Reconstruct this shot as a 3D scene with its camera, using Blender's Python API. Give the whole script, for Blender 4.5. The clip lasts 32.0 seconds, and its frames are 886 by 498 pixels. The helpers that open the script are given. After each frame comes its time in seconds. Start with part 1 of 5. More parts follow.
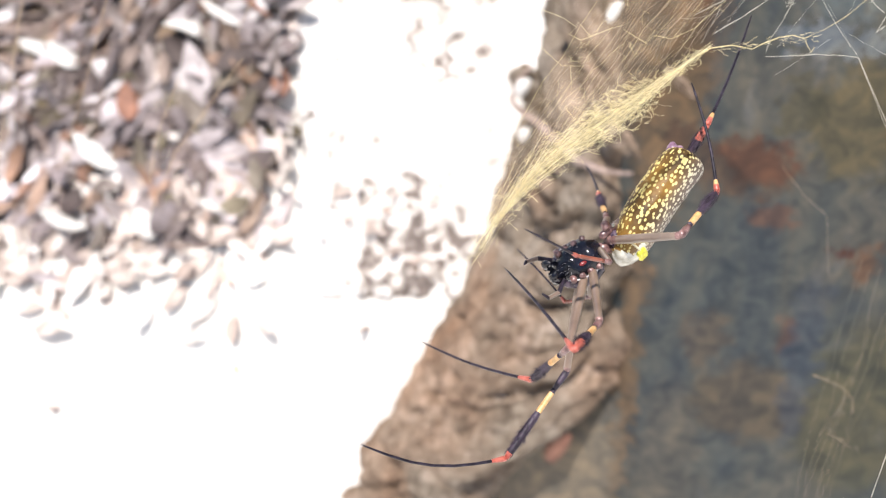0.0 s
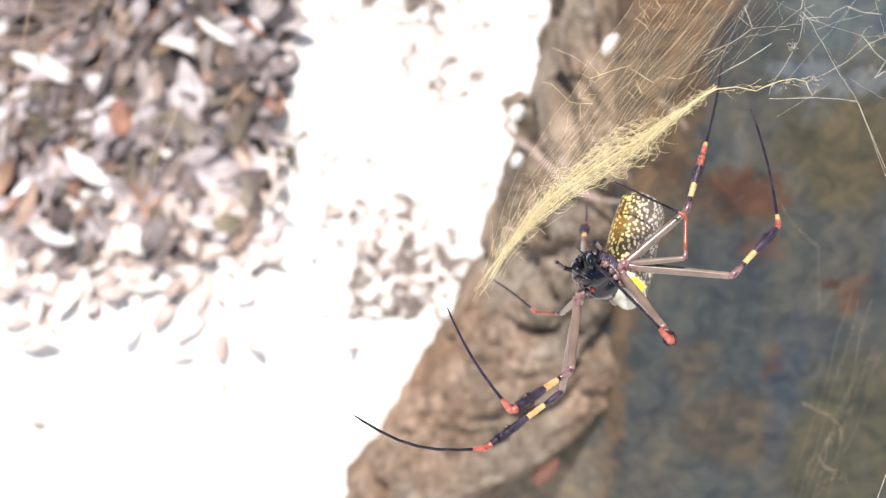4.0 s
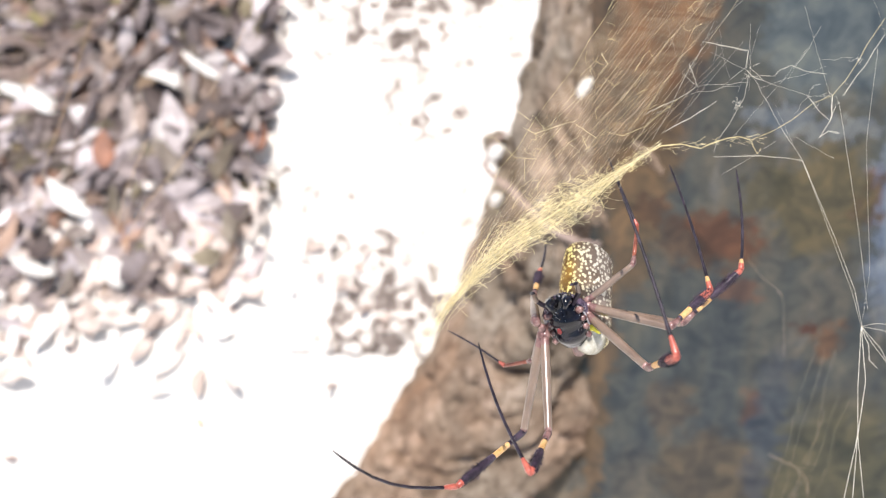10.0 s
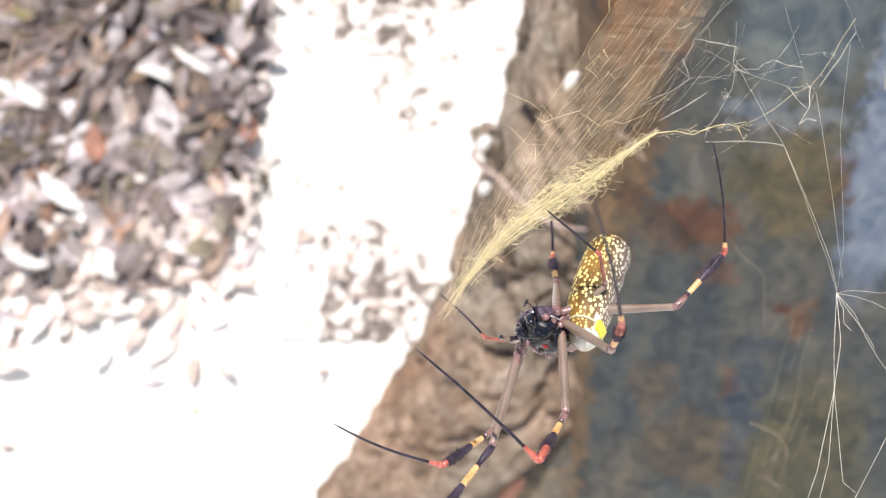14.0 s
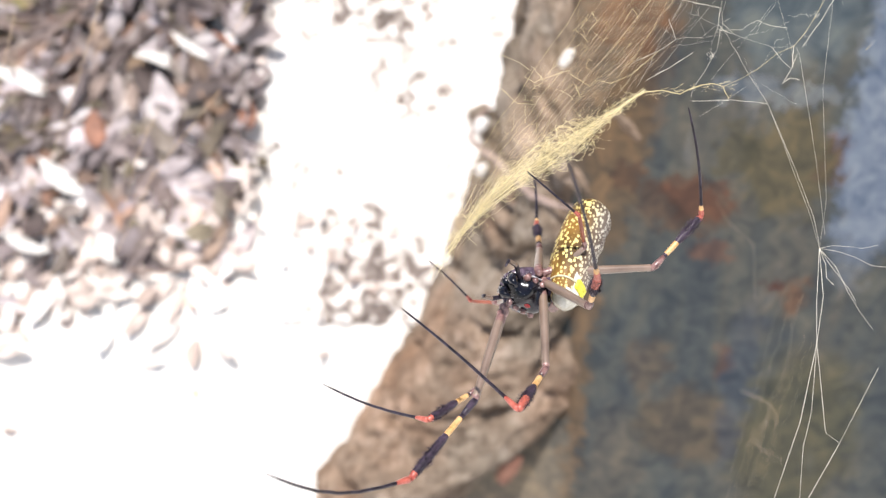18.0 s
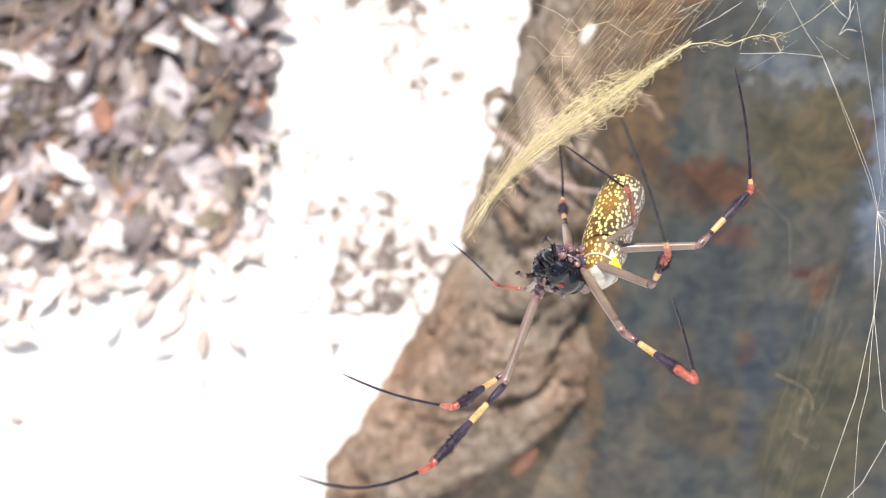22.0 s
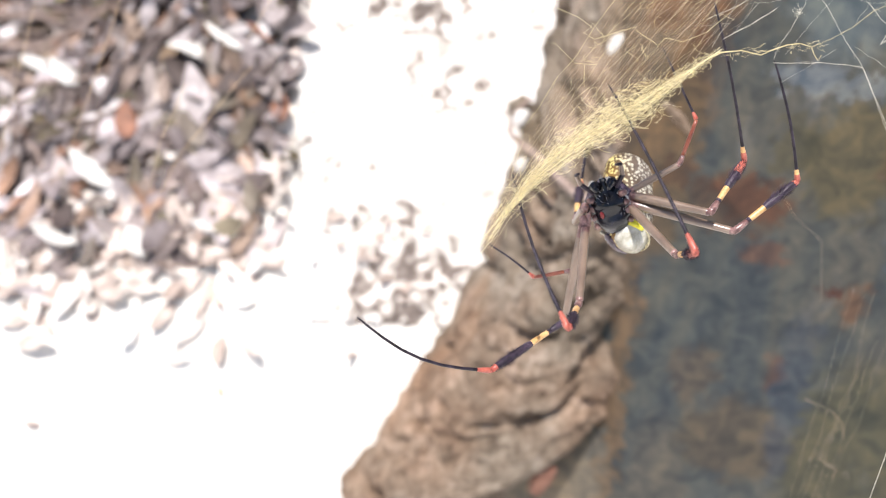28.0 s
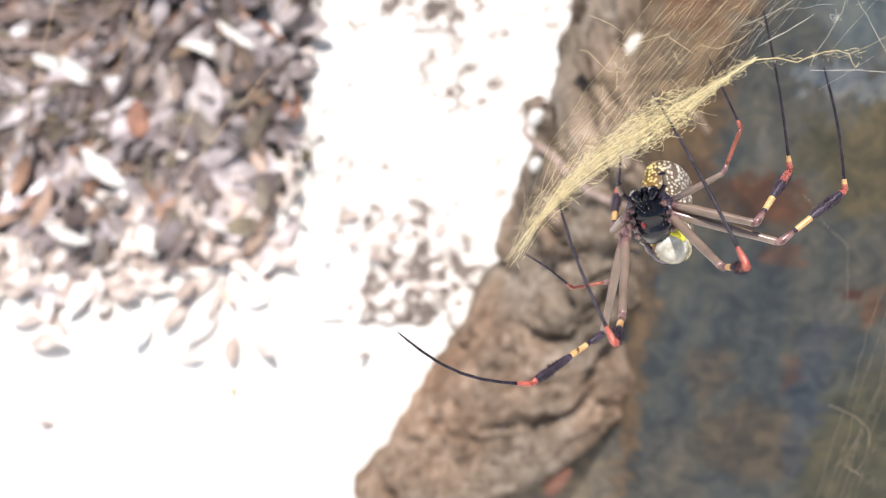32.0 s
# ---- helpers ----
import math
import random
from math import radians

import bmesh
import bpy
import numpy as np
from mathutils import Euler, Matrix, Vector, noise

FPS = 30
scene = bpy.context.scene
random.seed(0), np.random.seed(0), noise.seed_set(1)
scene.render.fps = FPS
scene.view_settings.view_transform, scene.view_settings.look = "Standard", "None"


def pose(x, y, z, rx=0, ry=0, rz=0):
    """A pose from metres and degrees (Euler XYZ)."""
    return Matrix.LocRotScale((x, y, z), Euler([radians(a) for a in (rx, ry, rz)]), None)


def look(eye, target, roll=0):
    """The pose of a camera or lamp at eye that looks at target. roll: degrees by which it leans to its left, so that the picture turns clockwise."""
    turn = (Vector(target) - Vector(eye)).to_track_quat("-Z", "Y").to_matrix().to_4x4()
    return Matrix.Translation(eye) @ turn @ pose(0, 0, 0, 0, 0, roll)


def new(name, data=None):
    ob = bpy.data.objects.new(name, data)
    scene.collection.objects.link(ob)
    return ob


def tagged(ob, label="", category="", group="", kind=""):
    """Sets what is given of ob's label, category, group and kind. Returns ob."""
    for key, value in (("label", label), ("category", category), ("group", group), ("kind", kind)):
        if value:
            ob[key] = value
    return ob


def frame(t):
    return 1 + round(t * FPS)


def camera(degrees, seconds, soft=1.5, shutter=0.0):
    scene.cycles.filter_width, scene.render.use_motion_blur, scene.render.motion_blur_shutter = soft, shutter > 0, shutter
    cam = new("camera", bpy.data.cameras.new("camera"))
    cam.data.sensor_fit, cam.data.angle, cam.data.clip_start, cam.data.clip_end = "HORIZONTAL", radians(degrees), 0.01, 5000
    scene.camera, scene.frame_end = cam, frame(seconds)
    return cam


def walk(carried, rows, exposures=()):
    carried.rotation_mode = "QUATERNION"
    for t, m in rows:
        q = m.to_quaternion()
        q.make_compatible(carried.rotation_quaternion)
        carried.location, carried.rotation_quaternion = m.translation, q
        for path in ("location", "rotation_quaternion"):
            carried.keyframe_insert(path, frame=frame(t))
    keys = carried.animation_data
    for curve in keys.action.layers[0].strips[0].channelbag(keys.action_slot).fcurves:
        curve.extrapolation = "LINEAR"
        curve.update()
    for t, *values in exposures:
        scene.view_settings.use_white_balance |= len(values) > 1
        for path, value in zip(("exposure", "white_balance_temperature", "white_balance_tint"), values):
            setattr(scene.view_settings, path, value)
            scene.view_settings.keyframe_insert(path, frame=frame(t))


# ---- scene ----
cam = camera(56, 32.0, soft=1.2)
cam.data.dof.use_dof = True
cam.data.dof.focus_distance = 0.152
cam.data.dof.aperture_fstop = 14.5
PATH = [
    (0, (0.04617, 0.05676, 0.23707), (-0.1570, 1.6501, -0.9546), -3.39),
    (0.5, (0.04550, 0.05659, 0.23870), (-0.1534, 1.6481, -0.9560), -3.29),
    (1, (0.04451, 0.05579, 0.23951), (-0.1465, 1.6519, -0.9504), -2.83),
    (1.5, (0.04432, 0.05677, 0.24038), (-0.1439, 1.6527, -0.9503), -2.75),
    (2, (0.04474, 0.05818, 0.24018), (-0.1451, 1.6575, -0.9456), -2.67),
    (2.5, (0.04436, 0.05824, 0.24006), (-0.1406, 1.6634, -0.9387), -2.31),
    (3, (0.04244, 0.05655, 0.24110), (-0.1284, 1.6668, -0.9327), -1.91),
    (3.5, (0.04170, 0.05479, 0.24143), (-0.1207, 1.6716, -0.9246), -1.55),
    (5.5, (0.04787, 0.06082, 0.24028), (-0.1352, 1.6855, -0.9116), -1.56),
    (6, (0.04720, 0.06023, 0.24103), (-0.1296, 1.6882, -0.9071), -1.36),
    (6.5, (0.04850, 0.06034, 0.24104), (-0.1284, 1.6934, -0.8999), -1.23),
    (7, (0.04792, 0.05943, 0.24153), (-0.1187, 1.6991, -0.8915), -0.90),
    (7.5, (0.04824, 0.05940, 0.24283), (-0.1116, 1.7018, -0.8871), -0.74),
    (8, (0.04737, 0.05832, 0.24341), (-0.1000, 1.7071, -0.8790), -0.40),
    (8.5, (0.04699, 0.05766, 0.24391), (-0.0944, 1.7121, -0.8710), -0.20),
    (9, (0.04736, 0.05875, 0.24368), (-0.0940, 1.7162, -0.8667), -0.23),
    (9.5, (0.04849, 0.05917, 0.24342), (-0.0974, 1.7200, -0.8612), -0.35),
    (10, (0.04969, 0.06038, 0.24355), (-0.1041, 1.7223, -0.8584), -0.49),
    (10.5, (0.05044, 0.06178, 0.24431), (-0.1051, 1.7218, -0.8603), -0.66),
    (11, (0.05016, 0.06158, 0.24516), (-0.1050, 1.7201, -0.8617), -0.77),
    (11.5, (0.05118, 0.06180, 0.24421), (-0.1109, 1.7233, -0.8572), -0.80),
    (12, (0.05225, 0.06149, 0.24289), (-0.1165, 1.7268, -0.8517), -0.85),
    (12.5, (0.04886, 0.05593, 0.24494), (-0.0928, 1.7224, -0.8517), -0.29),
    (13, (0.04585, 0.05070, 0.24567), (-0.0731, 1.7200, -0.8494), 0.16),
    (13.5, (0.04469, 0.04749, 0.24718), (-0.0621, 1.7128, -0.8552), 0.15),
    (14, (0.04438, 0.04557, 0.24863), (-0.0548, 1.7052, -0.8630), 0.08),
    (14.5, (0.04415, 0.04287, 0.24844), (-0.0508, 1.7033, -0.8624), 0.21),
    (16.5, (0.04703, 0.04039, 0.24537), (-0.0571, 1.6993, -0.8669), 0.11),
    (17, (0.04754, 0.04077, 0.24517), (-0.0588, 1.6962, -0.8720), -0.03),
    (17.5, (0.04653, 0.04033, 0.24637), (-0.0545, 1.6895, -0.8805), -0.15),
    (18, (0.04550, 0.03856, 0.24519), (-0.0513, 1.6910, -0.8773), -0.05),
    (18.5, (0.04320, 0.03773, 0.24331), (-0.0452, 1.6942, -0.8740), 0.17),
    (19, (0.04353, 0.03868, 0.24139), (-0.0511, 1.6966, -0.8732), 0.11),
    (19.5, (0.04332, 0.03984, 0.24016), (-0.0554, 1.6962, -0.8763), -0.02),
    (20, (0.04219, 0.03875, 0.23865), (-0.0565, 1.6979, -0.8738), 0.10),
    (20.5, (0.04202, 0.03970, 0.23733), (-0.0606, 1.6980, -0.8760), 0.07),
    (21, (0.04209, 0.04130, 0.23727), (-0.0650, 1.6931, -0.8852), -0.16),
    (21.5, (0.04187, 0.04235, 0.23662), (-0.0687, 1.6905, -0.8910), -0.25),
    (22, (0.04257, 0.04323, 0.23456), (-0.0751, 1.6921, -0.8912), -0.21),
    (22.5, (0.04303, 0.04350, 0.23350), (-0.0801, 1.6930, -0.8907), -0.28),
    (23, (0.04243, 0.04407, 0.23317), (-0.0796, 1.6958, -0.8879), -0.17),
    (23.5, (0.04134, 0.04373, 0.23320), (-0.0746, 1.6995, -0.8826), 0.20),
    (24, (0.04139, 0.04381, 0.23250), (-0.0738, 1.7041, -0.8766), 0.43),
    (24.5, (0.04168, 0.04520, 0.23208), (-0.0784, 1.7067, -0.8747), 0.46),
    (25, (0.04201, 0.04555, 0.23173), (-0.0841, 1.7083, -0.8725), 0.44),
    (25.5, (0.04206, 0.04701, 0.23224), (-0.0910, 1.7053, -0.8779), 0.15),
    (27.5, (0.04202, 0.04920, 0.23245), (-0.1172, 1.7035, -0.8801), -0.24),
    (28, (0.04299, 0.05068, 0.23167), (-0.1293, 1.7060, -0.8775), -0.28),
    (28.5, (0.04326, 0.05116, 0.23144), (-0.1376, 1.7080, -0.8740), -0.24),
    (29, (0.04254, 0.05156, 0.23262), (-0.1411, 1.7031, -0.8803), -0.49),
    (29.5, (0.04279, 0.05272, 0.23261), (-0.1493, 1.7032, -0.8806), -0.62),
    (30, (0.04235, 0.05193, 0.23199), (-0.1547, 1.7058, -0.8751), -0.52),
    (30.5, (0.04168, 0.05193, 0.23200), (-0.1579, 1.7058, -0.8747), -0.62),
    (31, (0.04153, 0.05267, 0.23157), (-0.1613, 1.7060, -0.8755), -0.68),
    (31.5, (0.04031, 0.05311, 0.23194), (-0.1524, 1.7045, -0.8797), -0.58),
    (32, (0.03975, 0.05319, 0.23263), (-0.1510, 1.7005, -0.8853), -0.69),
]
walk(cam, [(t, look(eye, target, roll)) for t, eye, target, roll in PATH], exposures=[(0.0, 0.5, 6500, 12), (30.5, 0.5, 6500, 12), (32.0, 0.36, 6500, 12)])

# ---- world, sun, exposure ----
SUN = Vector((-0.10, -0.26, 0.96)).normalized()
world = bpy.data.worlds.new("world")
scene.world = world
world.use_nodes = True
wn = world.node_tree.nodes
sky = wn.new("ShaderNodeTexSky")
sky.sky_type, sky.sun_disc = "NISHITA", False
sky.sun_elevation, sky.sun_rotation = math.asin(SUN.z), math.atan2(SUN.x, SUN.y)
wn["Background"].inputs["Strength"].default_value = 0.10
world.node_tree.links.new(sky.outputs[0], wn["Background"].inputs["Color"])
sun = new("sun", bpy.data.lights.new("sun", "SUN"))
sun.data.energy, sun.data.angle, sun.data.color = 5.0, radians(0.55), (1.0, 0.96, 0.91)
sun.matrix_world = look(SUN * 8, (0, 0, 0))


# ---- materials ----
def shader(name, rough=0.6, metal=0.0, spec=0.5):
    m = bpy.data.materials.new(name)
    m.use_nodes = True
    b = m.node_tree.nodes["Principled BSDF"]
    b.inputs["Roughness"].default_value = rough
    b.inputs["Metallic"].default_value = metal
    b.inputs["Specular IOR Level"].default_value = spec
    return m, m.node_tree.nodes, m.node_tree.links, b


def ramp(nodes, stops):
    r = nodes.new("ShaderNodeValToRGB")
    els = r.color_ramp.elements
    while len(els) < len(stops):
        els.new(0.5)
    for e, (p, c) in zip(els, stops):
        e.position, e.color = p, (*c, 1)
    return r


def noise_tex(nodes, links, vec, scale, detail=6.0, rough=0.6, warp=0.0):
    n = nodes.new("ShaderNodeTexNoise")
    n.inputs["Scale"].default_value, n.inputs["Detail"].default_value = scale, detail
    n.inputs["Roughness"].default_value, n.inputs["Distortion"].default_value = rough, warp
    links.new(vec, n.inputs["Vector"])
    return n


def mix(nodes, links, fac, a, b, blend="MIX"):
    n = nodes.new("ShaderNodeMix")
    n.data_type, n.blend_type = "RGBA", blend
    for k, v in ((0, fac), (6, a), (7, b)):
        if isinstance(v, (int, float)):
            n.inputs[k].default_value = v
        elif isinstance(v, tuple):
            n.inputs[k].default_value = (*v, 1)
        else:
            links.new(v, n.inputs[k])
    return n.outputs[2]


def bump(nodes, links, b, height, strength, dist):
    n = nodes.new("ShaderNodeBump")
    n.inputs["Strength"].default_value, n.inputs["Distance"].default_value = strength, dist
    links.new(height, n.inputs["Height"])
    links.new(n.outputs[0], b.inputs["Normal"])


def coords(nodes):
    return nodes.new("ShaderNodeTexCoord").outputs["Object"]


def plain(name, stops, scale, rough=0.6, bumps=0.3, dist=0.0005, spec=0.5, fine=4.0, metal=0.0):
    """Colour from two scales of noise, with fine relief."""
    m, n, l, b = shader(name, rough, metal, spec)
    v = coords(n)
    a = noise_tex(n, l, v, scale)
    c = noise_tex(n, l, v, scale * fine, 8, 0.65)
    r = ramp(n, stops)
    l.new(a.outputs["Fac"], r.inputs[0])
    dark = ramp(n, [(0.3, (0.6, 0.6, 0.6)), (0.7, (1.15, 1.15, 1.15))])
    l.new(c.outputs["Fac"], dark.inputs[0])
    l.new(mix(n, l, 1.0, r.outputs[0], dark.outputs[0], "MULTIPLY"), b.inputs["Base Color"])
    bump(n, l, b, c.outputs["Fac"], bumps, dist)
    return m


def bark_material():
    m, n, l, b = shader("bark", 0.85, 0, 0.25)
    v = coords(n)
    a = noise_tex(n, l, v, 22, 6, 0.6, 0.6)
    c = noise_tex(n, l, v, 120, 9, 0.7, 1.2)
    r = ramp(n, [(0.35, (0.045, 0.033, 0.025)), (0.44, (0.115, 0.088, 0.064)), (0.53, (0.205, 0.165, 0.125)), (0.64, (0.35, 0.30, 0.25))])
    l.new(mix(n, l, 0.62, a.outputs["Fac"], c.outputs["Fac"]), r.inputs[0])
    red = noise_tex(n, l, v, 9, 4)
    rr = ramp(n, [(0.44, (1, 1, 1)), (0.66, (1.16, 0.90, 0.76))])
    l.new(red.outputs["Fac"], rr.inputs[0])
    # Dark dots paint the shade of small pits, without any relief.
    pit_cells = n.new("ShaderNodeTexVoronoi")
    pit_cells.inputs["Scale"].default_value = 85
    l.new(v, pit_cells.inputs["Vector"])
    pit_shade = ramp(n, [(0.10, (0.45, 0.42, 0.40)), (0.2, (1, 1, 1))])
    l.new(pit_cells.outputs["Distance"], pit_shade.inputs[0])
    hue = mix(n, l, 1.0, r.outputs[0], rr.outputs[0], "MULTIPLY")
    l.new(mix(n, l, 1.0, hue, pit_shade.outputs[0], "MULTIPLY"), b.inputs["Base Color"])
    bump(n, l, b, c.outputs["Fac"], 0.7, 0.0014)
    return m


def rust_material():
    """Weathered blue-grey paint on steel, streaked downwards, with rust patches of fixed shape and a painted bluish
    sheen.
    """
    m, n, l, b = shader("weathered_steel", 0.7, 0.0, 0.18)
    v = coords(n)
    st = n.new("ShaderNodeMapping")
    st.inputs["Scale"].default_value = (1.0, 1.0, 0.25)
    l.new(v, st.inputs["Vector"])
    # Pale strips along the sides draw hairs together with white highlights.
    streak = noise_tex(n, l, st.outputs[0], 38, 7, 0.62, 0.5)
    r = ramp(n, [(0.28, (0.027, 0.034, 0.042)), (0.42, (0.043, 0.051, 0.054)), (0.52, (0.056, 0.060, 0.056)), (0.62, (0.071, 0.068, 0.058)), (0.74, (0.102, 0.104, 0.100))])
    l.new(streak.outputs["Fac"], r.inputs[0])
    blot = noise_tex(n, l, v, 85, 8, 0.68, 0.8)
    br = ramp(n, [(0.34, (0.52, 0.60, 0.69)), (0.5, (1, 1, 1)), (0.66, (1.55, 1.44, 1.26))])
    l.new(blot.outputs["Fac"], br.inputs[0])
    col = mix(n, l, 1.0, r.outputs[0], br.outputs[0], "MULTIPLY")
    warp = noise_tex(n, l, v, 95, 9, 0.74)
    sub = n.new("ShaderNodeVectorMath")
    sub.operation = "SUBTRACT"
    sub.inputs[1].default_value = (0.5, 0.5, 0.5)
    l.new(warp.outputs["Color"], sub.inputs[0])
    sca = n.new("ShaderNodeVectorMath")
    sca.operation = "SCALE"
    sca.inputs["Scale"].default_value = 0.042
    l.new(sub.outputs[0], sca.inputs[0])
    add = n.new("ShaderNodeVectorMath")
    l.new(v, add.inputs[0])
    l.new(sca.outputs[0], add.inputs[1])
    # patches: x, z, half width, half height, colour, strength
    upper = [
        (0.092, 0.150, 0.026, 0.090, (0.165, 0.108, 0.068), 0.85), (0.098, 0.139, 0.013, 0.020, (0.175, 0.085, 0.043), 0.8), (0.088, 0.172, 0.010, 0.014, (0.10, 0.062, 0.042), 0.7), (0.104, 0.112, 0.006, 0.010, (0.09, 0.062, 0.048), 0.6),
        (0.110, 0.172, 0.008, 0.022, (0.19, 0.08, 0.032), 0.7), (0.100, 0.080, 0.011, 0.050, (0.17, 0.115, 0.066), 0.75), (0.131, 0.061, 0.021, 0.013, (0.105, 0.068, 0.048), 0.8), (0.135, 0.063, 0.013, 0.010, (0.118, 0.060, 0.041), 0.9),
        (0.106, 0.073, 0.008, 0.007, (0.105, 0.064, 0.044), 0.8)]
    middle = [
        (0.143, 0.040, 0.010, 0.006, (0.16, 0.085, 0.06), 0.7), (0.187, 0.086, 0.006, 0.010, (0.13, 0.055, 0.034), 0.95), (0.185, 0.019, 0.007, 0.009, (0.17, 0.092, 0.055), 0.8), (0.20, -0.06, 0.03, 0.05, (0.095, 0.088, 0.045), 0.6),
        (0.171, 0.024, 0.005, 0.003, (0.10, 0.036, 0.022), 0.9), (0.094, -0.05, 0.0046, 0.14, (0.19, 0.128, 0.078), 0.85), (0.060, -0.12, 0.034, 0.07, (0.25, 0.205, 0.15), 0.95), (0.115, -0.10, 0.014, 0.05, (0.13, 0.118, 0.098), 0.7),
        (0.148, -0.058, 0.026, 0.022, (0.13, 0.092, 0.055), 0.55)]
    lower = [
        (0.126, -0.024, 0.010, 0.016, (0.11, 0.078, 0.055), 0.5), (0.160, -0.02, 0.006, 0.012, (0.13, 0.06, 0.04), 0.6), (0.169, 0.082, 0.019, 0.024, (0.125, 0.105, 0.06), 0.85), (0.148, 0.088, 0.008, 0.012, (0.115, 0.10, 0.058), 0.7),
        # The tall pale blue patch at x 0.205 paints in a bluish sheen.
        (0.146, 0.1145, 0.012, 0.007, (0.22, 0.245, 0.265), 0.8), (0.170, 0.1115, 0.014, 0.004, (0.20, 0.225, 0.245), 0.7), (0.205, 0.12, 0.018, 0.09, (0.215, 0.265, 0.35), 0.85), (0.160, 0.145, 0.026, 0.024, (0.15, 0.185, 0.20), 0.7),
        (0.168, -0.03, 0.008, 0.05, (0.055, 0.075, 0.105), 0.6)]
    for x, z, w, h, c, s in upper + middle + lower:
        d = n.new("ShaderNodeVectorMath")
        d.operation = "SUBTRACT"
        d.inputs[1].default_value = (x, 0, z)
        l.new(add.outputs[0], d.inputs[0])
        e = n.new("ShaderNodeVectorMath")
        e.operation = "MULTIPLY"
        e.inputs[1].default_value = (1 / w, 0, 1 / h)
        l.new(d.outputs[0], e.inputs[0])
        g = n.new("ShaderNodeVectorMath")
        g.operation = "LENGTH"
        l.new(e.outputs[0], g.inputs[0])
        k = n.new("ShaderNodeMapRange")
        k.interpolation_type = "SMOOTHSTEP"
        k.inputs["From Min"].default_value, k.inputs["From Max"].default_value = 1.2, 0.75
        k.inputs["To Max"].default_value = s
        l.new(g.outputs["Value"], k.inputs["Value"])
        shade = mix(n, l, 1.0, tuple(0.58 * k for k in c), br.outputs[0], "MULTIPLY")
        col = mix(n, l, k.outputs[0], col, shade)
    l.new(col, b.inputs["Base Color"])
    bump(n, l, b, blot.outputs["Fac"], 0.2, 0.0006)
    return m


def leaf_material(name, stops, tint):
    m, n, l, b = shader(name, 0.7, 0, 0.3)
    info = n.new("ShaderNodeObjectInfo")
    geo = n.new("ShaderNodeNewGeometry")
    both = n.new("ShaderNodeMath")
    both.operation = "ADD"
    l.new(info.outputs["Random"], both.inputs[0])
    l.new(geo.outputs["Random Per Island"], both.inputs[1])
    fr = n.new("ShaderNodeMath")
    fr.operation = "FRACT"
    l.new(both.outputs[0], fr.inputs[0])
    r = ramp(n, stops)
    l.new(fr.outputs[0], r.inputs[0])
    v = coords(n)
    a = noise_tex(n, l, v, 90, 6)
    q = ramp(n, [(0.35, (0.72, 0.70, 0.69)), (0.65, (1.15, 1.15, 1.15))])
    l.new(a.outputs["Fac"], q.inputs[0])
    tone = noise_tex(n, l, v, 14, 3, 0.6)
    tones = ramp(n, tint)
    l.new(tone.outputs["Fac"], tones.inputs[0])
    grain = mix(n, l, 1.0, r.outputs[0], q.outputs[0], "MULTIPLY")
    l.new(mix(n, l, 1.0, grain, tones.outputs[0], "MULTIPLY"), b.inputs["Base Color"])
    bump(n, l, b, a.outputs["Fac"], 0.4, 0.001)
    return m


def ground_material():
    """Pale sand, lightened to paint in overexposed sunlight, giving way to dark leaf mould further back."""
    m, n, l, b = shader("sand_and_mould", 0.9, 0, 0.2)
    v = coords(n)
    fine = noise_tex(n, l, v, 160, 7, 0.65)
    mid = noise_tex(n, l, v, 22, 5, 0.6)
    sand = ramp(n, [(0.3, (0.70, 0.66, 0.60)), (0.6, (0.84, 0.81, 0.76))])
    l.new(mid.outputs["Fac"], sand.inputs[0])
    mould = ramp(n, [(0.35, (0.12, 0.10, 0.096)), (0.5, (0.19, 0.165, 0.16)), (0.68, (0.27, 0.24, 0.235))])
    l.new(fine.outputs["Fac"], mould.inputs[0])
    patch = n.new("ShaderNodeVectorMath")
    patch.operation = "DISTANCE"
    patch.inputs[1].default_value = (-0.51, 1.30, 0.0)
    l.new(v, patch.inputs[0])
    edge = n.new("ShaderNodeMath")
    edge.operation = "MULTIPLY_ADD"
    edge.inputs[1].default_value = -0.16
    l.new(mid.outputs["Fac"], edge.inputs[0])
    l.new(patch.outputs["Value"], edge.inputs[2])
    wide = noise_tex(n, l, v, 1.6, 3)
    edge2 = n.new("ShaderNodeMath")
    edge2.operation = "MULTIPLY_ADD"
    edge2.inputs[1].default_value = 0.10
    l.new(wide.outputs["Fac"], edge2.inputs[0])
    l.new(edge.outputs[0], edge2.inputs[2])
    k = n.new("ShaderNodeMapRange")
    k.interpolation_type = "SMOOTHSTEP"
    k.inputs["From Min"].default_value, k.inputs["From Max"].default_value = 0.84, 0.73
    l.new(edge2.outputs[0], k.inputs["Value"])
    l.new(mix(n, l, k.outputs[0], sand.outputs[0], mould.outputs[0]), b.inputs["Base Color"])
    bump(n, l, b, fine.outputs["Fac"], 0.6, 0.003)
    return m


